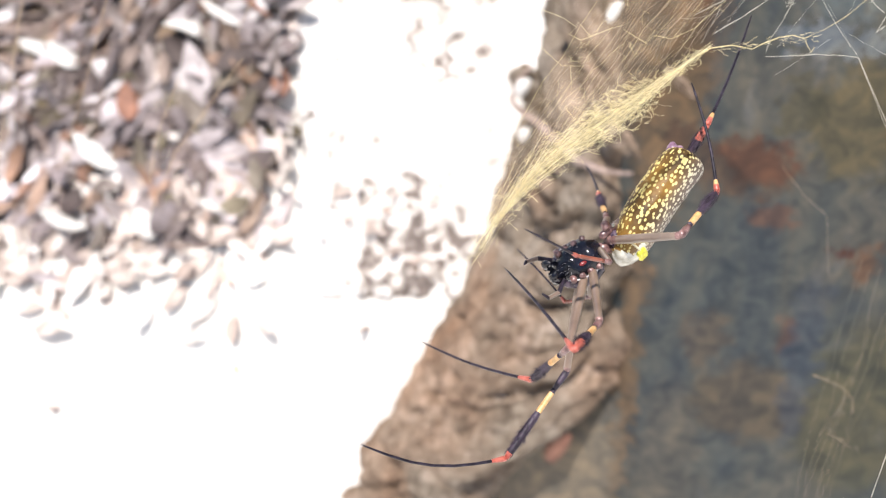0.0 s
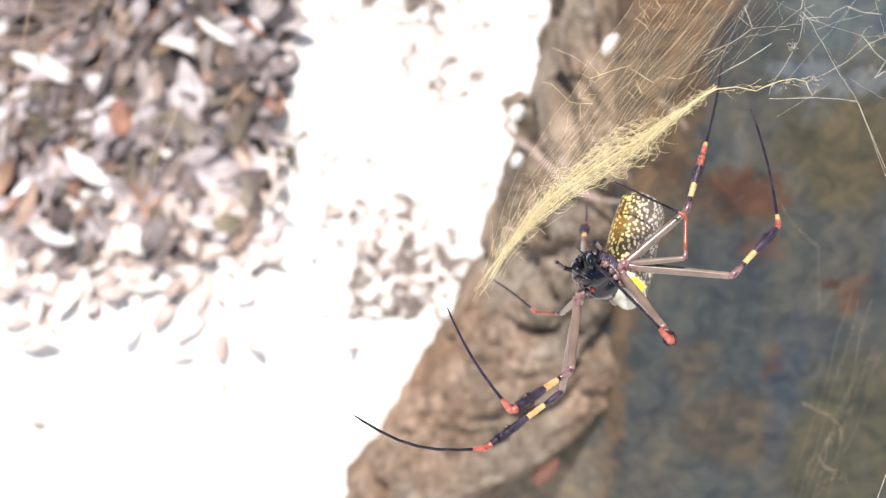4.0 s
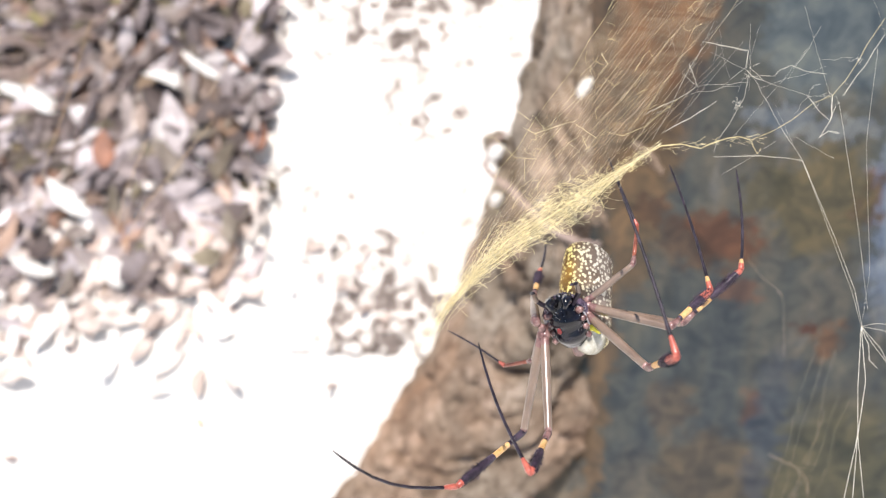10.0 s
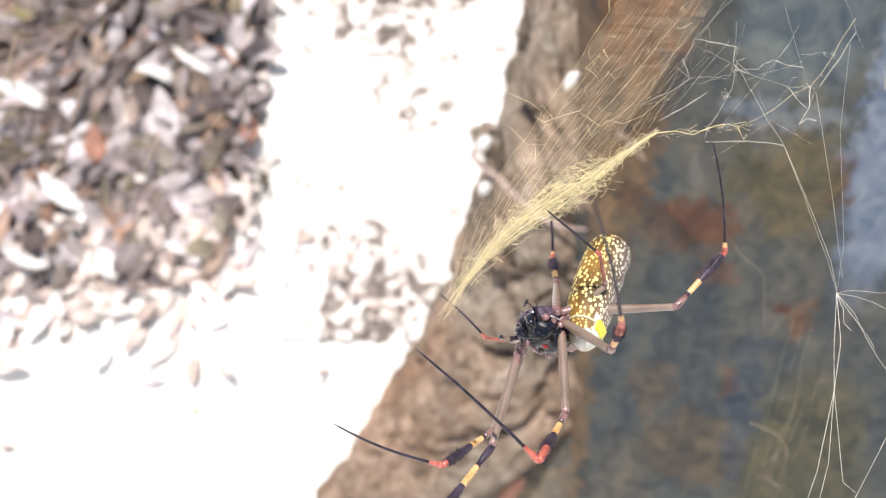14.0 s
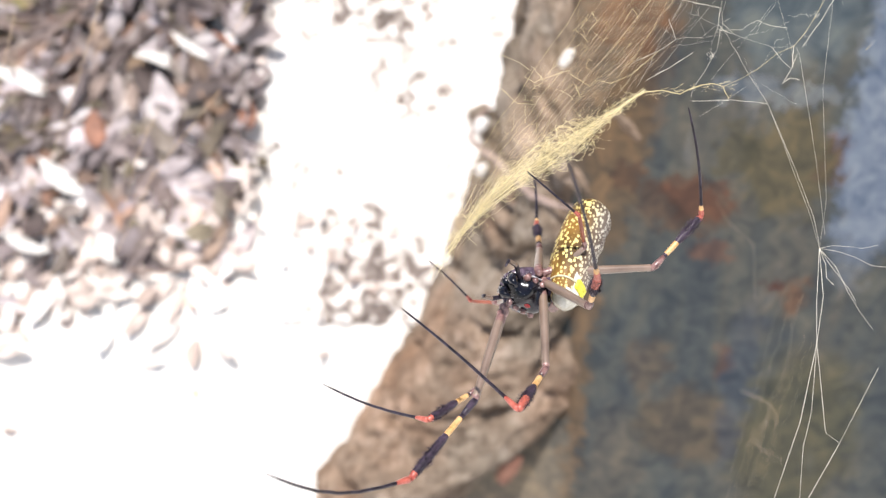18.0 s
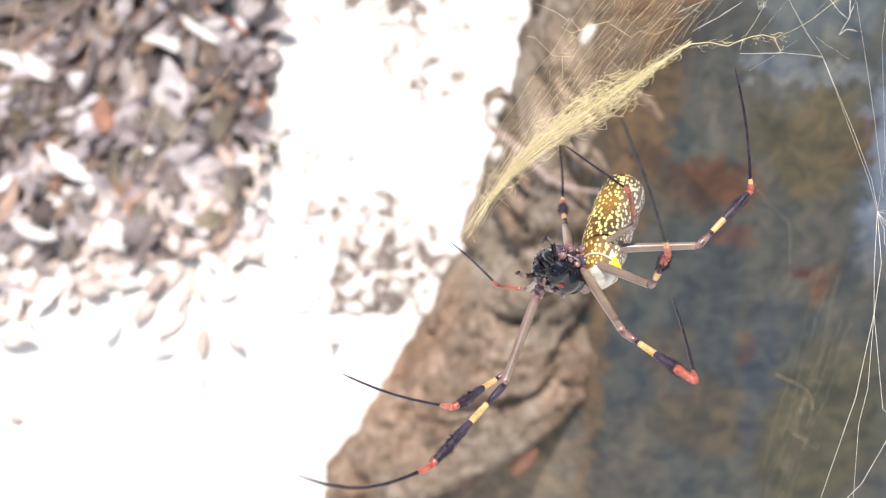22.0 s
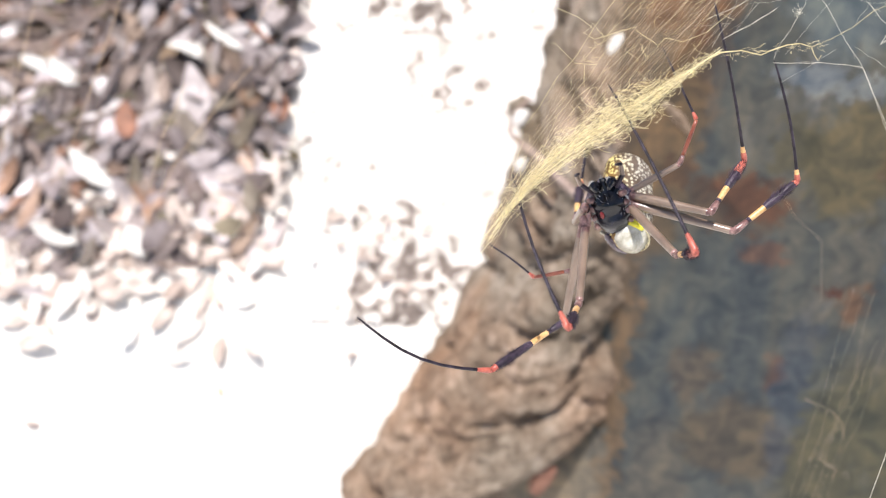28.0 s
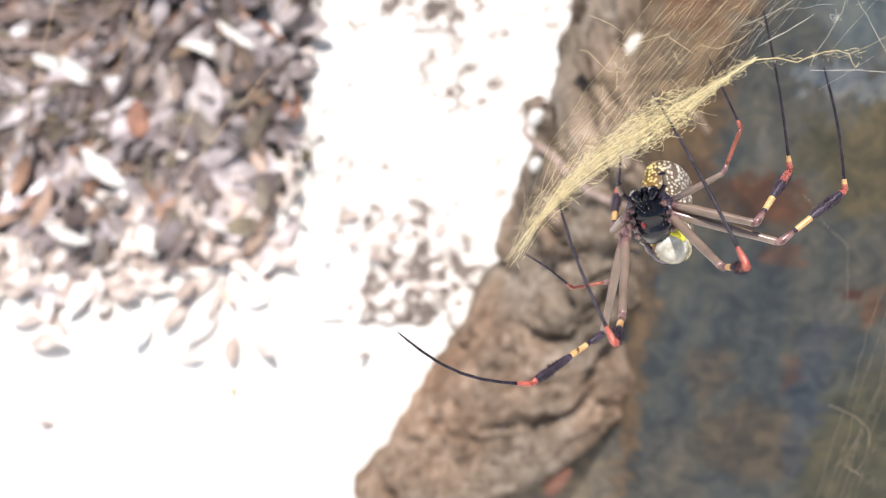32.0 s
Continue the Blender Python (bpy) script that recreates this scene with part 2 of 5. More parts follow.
def slab_material():
    """Bleached concrete with small dark pits and stains."""
    m, n, l, b = shader("pale_concrete", 0.85, 0, 0.25)
    v = coords(n)
    big = noise_tex(n, l, v, 13, 3, 0.5)
    pit = noise_tex(n, l, v, 110, 4, 0.6, 0.9)
    add = n.new("ShaderNodeMath")
    add.operation = "MULTIPLY_ADD"
    add.inputs[1].default_value = 0.75
    l.new(big.outputs["Fac"], add.inputs[0])
    l.new(pit.outputs["Fac"], add.inputs[2])
    r = ramp(n, [(0.695, (0.16, 0.13, 0.115)), (0.74, (0.30, 0.25, 0.215)), (0.785, (0.66, 0.61, 0.56)), (0.95, (0.82, 0.80, 0.77))])
    l.new(add.outputs[0], r.inputs[0])
    # Grey dents, colour only; fading them out paints in the overexposed sunlit white.
    dent = noise_tex(n, l, v, 230, 2, 0.5, 0.6)
    dents = ramp(n, [(0.34, (0.40, 0.38, 0.37)), (0.44, (1, 1, 1))])
    l.new(dent.outputs["Fac"], dents.inputs[0])
    where = n.new("ShaderNodeSeparateXYZ")
    l.new(v, where.inputs[0])
    side_fade = n.new("ShaderNodeMapRange")
    side_fade.inputs["From Min"].default_value, side_fade.inputs["From Max"].default_value = 0.02, -0.02
    l.new(where.outputs[0], side_fade.inputs["Value"])
    foot = n.new("ShaderNodeMapRange")
    foot.inputs["From Min"].default_value, foot.inputs["From Max"].default_value = 0.43, 0.49
    l.new(where.outputs[1], foot.inputs["Value"])
    dent_fade = n.new("ShaderNodeMath")
    dent_fade.operation = "MULTIPLY"
    l.new(side_fade.outputs[0], dent_fade.inputs[0])
    l.new(foot.outputs[0], dent_fade.inputs[1])
    l.new(mix(n, l, dent_fade.outputs[0], r.outputs[0], mix(n, l, 1.0, r.outputs[0], dents.outputs[0], "MULTIPLY")), b.inputs["Base Color"])
    bump(n, l, b, pit.outputs["Fac"], 0.7, 0.003)
    return m


def silk_material(name, colour, glow=0.35):
    m, n, l, b = shader(name, 0.35, 0, 0.6)
    geo = n.new("ShaderNodeNewGeometry")
    r = ramp(n, [(0.0, tuple(0.55 * c for c in colour)), (0.5, tuple(0.9 * c for c in colour)), (1.0, tuple(min(1, 0.12 + c) for c in colour))])
    l.new(geo.outputs["Random Per Island"], r.inputs[0])
    l.new(r.outputs[0], b.inputs["Base Color"])
    b.inputs["Sheen Weight"].default_value = glow
    return m


def veil_material():
    """Thin dusty silk: mostly see-through, streaked along its threads."""
    m, n, l, b = shader("dusty_veil", 0.7, 0, 0.2)
    v = coords(n)
    st = n.new("ShaderNodeMapping")
    st.inputs["Rotation"].default_value = (0, radians(56), 0)
    st.inputs["Scale"].default_value = (0.12, 1.0, 1.0)
    l.new(v, st.inputs["Vector"])
    streak = noise_tex(n, l, st.outputs[0], 900, 6, 0.65)
    thin = n.new("ShaderNodeMapRange")
    thin.inputs["From Min"].default_value, thin.inputs["From Max"].default_value = 0.35, 0.68
    thin.inputs["To Min"].default_value, thin.inputs["To Max"].default_value = 0.03, 0.26
    l.new(streak.outputs["Fac"], thin.inputs["Value"])
    l.new(thin.outputs[0], b.inputs["Alpha"])
    b.inputs["Base Color"].default_value = (0.40, 0.30, 0.19, 1)
    return m


def abdomen_material():
    m, n, l, b = shader("abdomen_skin", 0.5, 0, 0.28)
    v = coords(n)
    vo = n.new("ShaderNodeTexVoronoi")
    vo.inputs["Scale"].default_value, vo.inputs["Randomness"].default_value = 1450, 0.85
    mp = n.new("ShaderNodeMapping")
    mp.inputs["Scale"].default_value = (1, 1, 0.72)
    l.new(v, mp.inputs["Vector"])
    l.new(mp.outputs[0], vo.inputs["Vector"])
    spot = ramp(n, [(0.37, (1, 1, 1)), (0.44, (0, 0, 0))])
    side = n.new("ShaderNodeSeparateXYZ")
    l.new(v, side.inputs[0])
    flank = n.new("ShaderNodeMapRange")
    flank.inputs["From Min"].default_value, flank.inputs["From Max"].default_value = -0.0002, -0.0036
    l.new(side.outputs[0], flank.inputs["Value"])
    size = noise_tex(n, l, v, 420, 2)
    sized = n.new("ShaderNodeMath")
    sized.operation = "MULTIPLY_ADD"
    sized.inputs[1].default_value = 0.36
    sized.inputs[2].default_value = -0.18
    l.new(size.outputs["Fac"], sized.inputs[0])
    both = n.new("ShaderNodeMath")
    l.new(sized.outputs[0], both.inputs[0])
    l.new(vo.outputs["Distance"], both.inputs[1])
    l.new(both.outputs[0], spot.inputs[0])
    a = noise_tex(n, l, v, 130, 4)
    base = ramp(n, [(0.35, (0.055, 0.030, 0.008)), (0.5, (0.12, 0.062, 0.012)), (0.65, (0.22, 0.115, 0.022))])
    l.new(a.outputs["Fac"], base.inputs[0])
    pale = ramp(n, [(0.35, (0.11, 0.077, 0.055)), (0.65, (0.22, 0.175, 0.145))])
    l.new(a.outputs["Fac"], pale.inputs[0])
    under = mix(n, l, flank.outputs[0], base.outputs[0], pale.outputs[0])
    tone = mix(n, l, flank.outputs[0], (0.66, 0.54, 0.20), (0.62, 0.58, 0.48))
    l.new(mix(n, l, spot.outputs[0], under, tone), b.inputs["Base Color"])
    bump(n, l, b, vo.outputs["Distance"], 0.25, 0.0003)
    return m


M_BARK = bark_material()
M_STEEL = rust_material()
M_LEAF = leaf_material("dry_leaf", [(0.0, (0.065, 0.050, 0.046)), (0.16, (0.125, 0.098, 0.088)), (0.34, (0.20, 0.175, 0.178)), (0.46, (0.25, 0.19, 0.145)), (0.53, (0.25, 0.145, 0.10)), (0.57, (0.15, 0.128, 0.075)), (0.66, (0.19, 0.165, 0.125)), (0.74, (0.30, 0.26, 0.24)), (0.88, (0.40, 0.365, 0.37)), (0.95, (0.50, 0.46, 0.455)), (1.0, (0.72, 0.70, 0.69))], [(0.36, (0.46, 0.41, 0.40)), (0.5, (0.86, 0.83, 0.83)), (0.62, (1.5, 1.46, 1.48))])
# Lighter copy of the leaf colours, painting in strong sunlight on the nearer litter.
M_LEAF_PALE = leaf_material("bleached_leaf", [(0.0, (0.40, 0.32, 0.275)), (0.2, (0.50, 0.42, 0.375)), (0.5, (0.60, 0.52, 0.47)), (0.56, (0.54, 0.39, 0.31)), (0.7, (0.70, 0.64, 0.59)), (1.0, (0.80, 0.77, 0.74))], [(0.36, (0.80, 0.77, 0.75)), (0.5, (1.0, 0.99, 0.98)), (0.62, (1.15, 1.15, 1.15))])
M_SAND = ground_material()
M_SLAB = slab_material()
M_SILK = silk_material("golden_silk", (0.92, 0.76, 0.37))
M_SILK_PALE = silk_material("pale_silk", (0.82, 0.77, 0.62))
M_SILK_BROWN = silk_material("dusty_silk", (0.50, 0.33, 0.17))
M_VEIL = veil_material()
M_ABDO = abdomen_material()
M_PALE = plain("silvery_cuticle", [(0.35, (0.20, 0.18, 0.11)), (0.5, (0.42, 0.39, 0.30)), (0.65, (0.68, 0.66, 0.58))], 120, 0.2, 0.05, 0.0001, 0.6, 2.0)
M_BLACK = plain("black_cuticle", [(0.4, (0.003, 0.003, 0.005)), (0.65, (0.012, 0.012, 0.02))], 300, 0.12, 0.3, 0.0002, 0.22)
M_BLACK.node_tree.nodes["Principled BSDF"].inputs["Coat Weight"].default_value = 0.45
M_BLACK.node_tree.nodes["Principled BSDF"].inputs["Coat Roughness"].default_value = 0.12
M_DARK = plain("dark_hair", [(0.4, (0.022, 0.014, 0.024)), (0.65, (0.075, 0.050, 0.078))], 500, 0.5, 0.3, 0.0002, 0.4)
M_TAN = plain("tan_cuticle", [(0.35, (0.15, 0.10, 0.072)), (0.65, (0.30, 0.215, 0.16))], 110, 0.3, 0.05, 0.0001, 0.7, 1.7)
M_TAN.node_tree.nodes["Principled BSDF"].inputs["Coat Weight"].default_value = 0.4
M_TAN.node_tree.nodes["Principled BSDF"].inputs["Coat Roughness"].default_value = 0.3
M_YELLOW = plain("yellow_band", [(0.35, (0.58, 0.30, 0.09)), (0.65, (0.76, 0.50, 0.24))], 400, 0.4, 0.1, 0.0001)
M_RED = plain("red_joint", [(0.35, (0.36, 0.06, 0.04)), (0.65, (0.55, 0.17, 0.12))], 400, 0.35, 0.1, 0.0001)
M_RUSSET = plain("russet_cuticle", [(0.35, (0.22, 0.055, 0.03)), (0.65, (0.40, 0.13, 0.08))], 300, 0.3, 0.1, 0.0001)
M_LEGBLACK = plain("black_leg", [(0.4, (0.012, 0.009, 0.014)), (0.65, (0.045, 0.035, 0.052))], 400, 0.4, 0.2, 0.0001, 0.25)
M_VIOLET = plain("violet_brown", [(0.4, (0.22, 0.12, 0.18)), (0.65, (0.46, 0.32, 0.40))], 500, 0.35, 0.2, 0.0001)
M_COXA = plain("reddish_brown_cuticle", [(0.4, (0.12, 0.055, 0.052)), (0.65, (0.34, 0.20, 0.18))], 500, 0.3, 0.2, 0.0001, 0.6)
M_HAIR = plain("silvery_hair", [(0.35, (0.30, 0.29, 0.30)), (0.65, (0.62, 0.61, 0.62))], 600, 0.4, 0.2, 0.0001)
M_CREAM = plain("cream_line", [(0.35, (0.50, 0.42, 0.24)), (0.65, (0.72, 0.64, 0.42))], 300, 0.4, 0.1, 0.0001)
M_PLATE = plain("violet_plate", [(0.4, (0.035, 0.022, 0.035)), (0.65, (0.12, 0.085, 0.12))], 500, 0.25, 0.2, 0.0001)
M_LIP = plain("dark_red_lip", [(0.4, (0.13, 0.01, 0.012)), (0.65, (0.24, 0.025, 0.025))], 400, 0.25, 0.2, 0.0001)
M_CITRON = plain("citron_patch", [(0.4, (0.75, 0.68, 0.03)), (0.65, (0.9, 0.85, 0.1))], 300, 0.4, 0.1, 0.0001)
M_CHIP = plain("red_bark_chip", [(0.35, (0.17, 0.07, 0.045)), (0.65, (0.27, 0.13, 0.085))], 120, 0.8, 0.4, 0.0006)
M_TWIG = plain("grey_twig", [(0.35, (0.22, 0.155, 0.125)), (0.65, (0.42, 0.32, 0.275))], 200, 0.8, 0.4, 0.0004)
M_REDLEAF = plain("red_leaf", [(0.35, (0.18, 0.075, 0.045)), (0.65, (0.34, 0.16, 0.10))], 90, 0.7, 0.3, 0.0006)
M_DARKLEAF = plain("dark_leaf", [(0.35, (0.045, 0.034, 0.034)), (0.65, (0.13, 0.105, 0.105))], 90, 0.7, 0.3, 0.0006)
M_WHITE = plain("white_husk", [(0.35, (0.70, 0.66, 0.60)), (0.65, (0.85, 0.83, 0.8))], 200, 0.6, 0.3, 0.0004)
M_GREEN = plain("yellow_green_leaf", [(0.35, (0.13, 0.12, 0.03)), (0.65, (0.34, 0.29, 0.07))], 60, 0.5, 0.3, 0.0005)


# ---- mesh helpers ----
def part(name, bm, material, parent=None, label="", smooth=True):
    me = bpy.data.meshes.new(name)
    bm.to_mesh(me)
    bm.free()
    for m in material if isinstance(material, (list, tuple)) else [material]:
        me.materials.append(m)
    if smooth:
        me.polygons.foreach_set("use_smooth", [True] * len(me.polygons))
    ob = new(name, me)
    if parent:
        ob.parent = parent
    if label:
        ob["label"] = label
    return ob


def grid_mesh(name, f, nu, nv, close_u=False):
    """A sheet of nu by nv points from f(i, j)."""
    vs = [f(i, j) for j in range(nv) for i in range(nu)]
    w = nu if close_u else nu - 1
    fs = [(j * nu + i, j * nu + (i + 1) % nu, (j + 1) * nu + (i + 1) % nu, (j + 1) * nu + i) for j in range(nv - 1) for i in range(w)]
    me = bpy.data.meshes.new(name)
    me.from_pydata([tuple(v) for v in vs], [], fs)
    me.polygons.foreach_set("use_smooth", [True] * len(me.polygons))
    return me


def tube(bm, pts, radii, sides=5, mats=None):
    """A tube through pts; radii a number or one for each point; mats a material slot for each stretch."""
    pts = [Vector(p) for p in pts]
    if isinstance(radii, (int, float)):
        radii = [radii] * len(pts)
    rings = []
    side = None
    for k, p in enumerate(pts):
        d = (pts[min(k + 1, len(pts) - 1)] - pts[max(k - 1, 0)]).normalized()
        if side is None:
            side = d.orthogonal().normalized()
        side = (side - d * side.dot(d))
        side = side.normalized() if side.length > 1e-6 else d.orthogonal().normalized()
        o = d.cross(side)
        rings.append([bm.verts.new(p + (side * math.cos(a) + o * math.sin(a)) * radii[k]) for a in [2 * math.pi * i / sides for i in range(sides)]])
    for k in range(len(rings) - 1):
        for i in range(sides):
            f = bm.faces.new((rings[k][i], rings[k][(i + 1) % sides], rings[k + 1][(i + 1) % sides], rings[k + 1][i]))
            if mats:
                f.material_index = mats[k]
    for ring, flip in ((rings[0], True), (rings[-1], False)):
        if sides > 2:
            f = bm.faces.new(list(reversed(ring)) if flip else ring)
            if mats:
                f.material_index = mats[0 if flip else -1]


def lathe(bm, profile, sides=20, flat=1.0, mats=None):
    """Rings round z from (z, radius, x shift); closed by tips."""
    rings = []
    for z, r, x in profile:
        rings.append([bm.verts.new((x + r * math.cos(a), flat * r * math.sin(a), z)) for a in [2 * math.pi * i / sides for i in range(sides)]])
    for k in range(len(rings) - 1):
        for i in range(sides):
            f = bm.faces.new((rings[k][i], rings[k][(i + 1) % sides], rings[k + 1][(i + 1) % sides], rings[k + 1][i]))
            f.material_index = mats[k] if mats else 0
    bm.faces.new(list(reversed(rings[0]))).material_index = mats[0] if mats else 0
    bm.faces.new(rings[-1]).material_index = mats[-1] if mats else 0


def fbm(p, s, o=4):
    return noise.fractal(Vector(p) * s, 0.9, 2.1, o, noise_basis="PERLIN_ORIGINAL")


def smooth(a, b, x):
    k = min(1, max(0, (x - a) / (b - a)))
    return k * k * (3 - 2 * k)


# ---- ground ----
def ground_z(x, y):
    """A bank: level behind, falling towards the camera's side, then level again."""
    z = -0.285 * (1 - smooth(0.16, 0.66, y))
    heap = smooth(-0.34, -0.10, x) * (1 - smooth(0.3, 0.5, x)) * smooth(0.35, 0.42, y) * (1 - smooth(0.66, 0.85, y))
    z += (min(0.02 + (y - 0.515) * 1.136, 0.13) - 0.003 - 0.011 * smooth(0.435, 0.47, y) - z) * heap
    near = 1 - smooth(0.9, 2.5, math.hypot(x, y - 0.5))
    return z + near * 0.010 * fbm((x, y, 3.1), 9) + near * 0.004 * fbm((x, y, 7.7), 40, 3)


def build_ground():
    def axis(c, n, inner, outer):
        out = []
        for i in range(n):
            k = 2 * i / (n - 1) - 1
            out.append(c + inner * k + (outer - inner) * math.copysign(abs(k) ** 9, k))
        return out
    xs, ys = axis(-0.1, 150, 0.75, 600), axis(0.5, 150, 0.75, 600)
    me = grid_mesh("ground", lambda i, j: (xs[i], ys[j], ground_z(xs[i], ys[j])), 150, 150)
    me.materials.append(M_SAND)
    return tagged(new("ground", me), "pale sandy ground sloping down, strewn with dry leaves", "ground", kind="structure")


ground = build_ground()


# ---- the pale slab behind ----
def build_slab():
    """A sloping sun-bleached slab with a straight side."""
    nu, nv = 120, 150

    def f(i, j):
        u, v = i / (nu - 1), j / (nv - 1)
        s = -0.13 + 0.32 * v
        x = -0.1030 - 0.098 * s + u * (0.04 + 0.38 * smooth(-0.16, -0.05, s))
        y, z = 0.515 + s * 0.66, 0.02 + s * 0.75
        e = smooth(0, 0.03, u)
        bumpy = 0.004 * fbm((x, s, 1.3), 28) + 0.0035 * fbm((x, s, 5.3), 95, 3)
        edge = 0.05 * (1 - e)
        if i == 0:
            return (x + 0.004 + 0.003 * fbm((0, s, 2.0), 60, 2), y + 0.06, z - 0.07)
        return (x + (1 - e) * 0.003 * fbm((0, s, 2.0), 60, 2), y - bumpy * 0.75 + edge * 0.15, z + bumpy * 0.66 - edge * 0.15)
    me = grid_mesh("slab", f, nu, nv)
    me.materials.append(M_SLAB)
    ob = new("concrete_slab", me)
    mod = ob.modifiers.new("depth", "SOLIDIFY")
    mod.thickness, mod.offset = 0.05, -1
    return tagged(ob, "sun-bleached pale concrete slab with a pitted, dirty face", "slab")


build_slab()


# ---- the tree trunk ----
TRUNK = [  # z, left side, centre y, half width, half depth
    (1.60, 0.40, 0.47, 0.06, 0.085), (0.60, 0.192, 0.465, 0.055, 0.085), (0.30, 0.112, 0.448, 0.052, 0.085), (0.124, 0.0625, 0.444, 0.048, 0.085), (0.083, 0.0540, 0.443, 0.046, 0.086),
    (0.052, 0.0490, 0.446, 0.045, 0.088), (0.00, 0.0370, 0.438, 0.045, 0.085), (-0.045, 0.0215, 0.422, 0.049, 0.079), (-0.063, 0.0120, 0.413, 0.048, 0.075), (-0.085, -0.0010, 0.403, 0.044, 0.070), (-0.11, -0.0165, 0.394, 0.039, 0.064),
    (-0.15, -0.045, 0.385, 0.041, 0.060), (-0.20, -0.081, 0.375, 0.047, 0.058), (-0.30, -0.14, 0.37, 0.06, 0.055)]


def trunk_at(z):
    for (za, *a), (zb, *b) in zip(TRUNK, TRUNK[1:]):
        if z >= zb:
            k = (za - z) / (za - zb)
            return [p + (q - p) * k for p, q in zip(a, b)]
    return TRUNK[-1][1:]


def build_trunk():
    nu = 400
    zs = [1.6 - 1.3 * k / 40 for k in range(40)] + [0.30 - 0.50 * k / 330 for k in range(331)] + [-0.205 - 0.01 * k for k in range(10)]

    def f(i, j):
        th = 2 * math.pi * i / nu
        z, a = zs[j], th + 0.6 * math.cos(th)
        xl, yc, r, ry = trunk_at(z)
        n = Vector((-math.cos(a), -math.sin(a), 0))
        p = Vector((xl + r, yc, z)) + Vector((n.x * r, n.y * ry, 0))
        n = Vector((n.x / r, n.y * 1.0 / ry, 0)).normalized()
        if z > 0.27:
            return p + n * 0.003 * fbm(p, 30, 3)
        # the grain climbs to one side below and stands upright above
        tilt = 0.12 + 0.42 * smooth(0.01, 0.08, p.x) + 0.85 * smooth(0.03, 0.12, z)
        wander = 0.010 * fbm(p, 30, 2)
        along_g = p.x * math.cos(tilt) + p.z * math.sin(tilt)
        across = p.z * math.cos(tilt) - p.x * math.sin(tilt) + wander
        q = Vector((0.36 * along_g, 0.4 * p.y, across))
        furrow = fbm(q + Vector((3, 1, 2)), 62, 3)
        fine = fbm(Vector((0.5 * along_g, p.y, across)), 190, 3)
        cells = noise.voronoi(Vector((0.55 * along_g, 0.5 * p.y, across)) * 88 + Vector((7, 3, 1)))[0]
        pit = smooth(0.34, 0.10, cells[0]) * smooth(-0.12, 0.14, fbm(p + Vector((2, 8, 4)), 38, 2))
        knob = smooth(0.30, 0.0, noise.voronoi(p * 38 + Vector((1, 5, 2)))[0][0])
        d = 0.0040 * fbm(p, 16, 2) + 0.0042 * furrow - 0.0048 * max(0.0, -furrow - 0.06) * 3 + 0.0014 * fine - 0.0070 * pit + 0.0016 * knob * smooth(0.0, -0.06, z) + 0.0007 * fbm(p, 320, 2)
        return p + n * (d + 0.001)
    me = grid_mesh("trunk", f, nu, len(zs), close_u=True)
    me.materials.append(M_BARK)
    tree = tagged(new("tree"), "rough brown tree trunk flaring at its base", "tree")
    ob = new("trunk", me)
    ob.parent = tree
    # a broken knot on the side, with a dead twig hanging off it
    bm = bmesh.new()
    tube(bm, [(0.062, 0.43, 0.050), (0.051, 0.424, 0.057), (0.043, 0.42, 0.064), (0.041, 0.418, 0.070), (0.045, 0.416, 0.075)], [0.011, 0.009, 0.007, 0.0045, 0.002], 11)
    for v in bm.verts:
        v.co += Vector((0.0025 * fbm(v.co, 120, 2), 0, 0.0025 * fbm(v.co + Vector((4, 0, 0)), 120, 2)))
    part("knot", bm, M_BARK, tree)
    bm = bmesh.new()
    tube(bm, [(0.047, 0.416, 0.075), (0.041, 0.413, 0.069), (0.037, 0.410, 0.060), (0.042, 0.406, 0.056), (0.049, 0.40, 0.054), (0.058, 0.385, 0.0525), (0.067, 0.37, 0.051), (0.078, 0.358, 0.053), (0.088, 0.352, 0.056)],
         [0.0008, 0.0011, 0.0013, 0.0015, 0.0019, 0.0021, 0.0018, 0.0012, 0.0006], 8)
    part("broken_twig", bm, M_TWIG, tree, "thin greyish-pink dead twig")
    return tree


tree = build_trunk()


# ---- the rusty sheet ----
def build_sheet():
    nu, nv = 110, 130

    def f(i, j):
        v = j / (nv - 1)
        z = -0.30 + 1.5 * v
        x0 = 0.0945 - 0.075 * (z - 0.02)
        y = 0.340 + (0.07 if z > 0 else 0.13) * z
        w = 0.0012 * fbm((0, z, 0), 30)
        if i < 20:  # the margin: a rusty bend, then a flat strip that runs in behind the trunk
            low = smooth(-0.060, -0.100, z)
            d = 0.0066 * (20 - i) / 6 if i >= 14 else 0.0066 + (0.001 + 0.015 * smooth(0.06, 0.0, z) + 0.055 * low) * (14 - i) / 14
            return (x0 + w - d, y + 0.01 + 0.7 * min(d, 0.0066) + (1.2 - 1.05 * low) * max(0, d - 0.0066), z)
        u = (i - 20) / (nu - 21)
        x = x0 + w + u * 0.55
        return (x, y + 0.25 * (u - 0.2) ** 2 + 0.0016 * fbm((x, z, 4), 12) * smooth(0, 0.1, u), z)
    me = grid_mesh("sheet", f, nu, nv)
    me.materials.append(M_STEEL)
    ob = new("steel_sheet", me)
    mod = ob.modifiers.new("thickness", "SOLIDIFY")
    mod.thickness, mod.offset = 0.004, -1
    return tagged(ob, "blue-grey weathered steel sheet with brown rust stains", "metal sheet")


build_sheet()


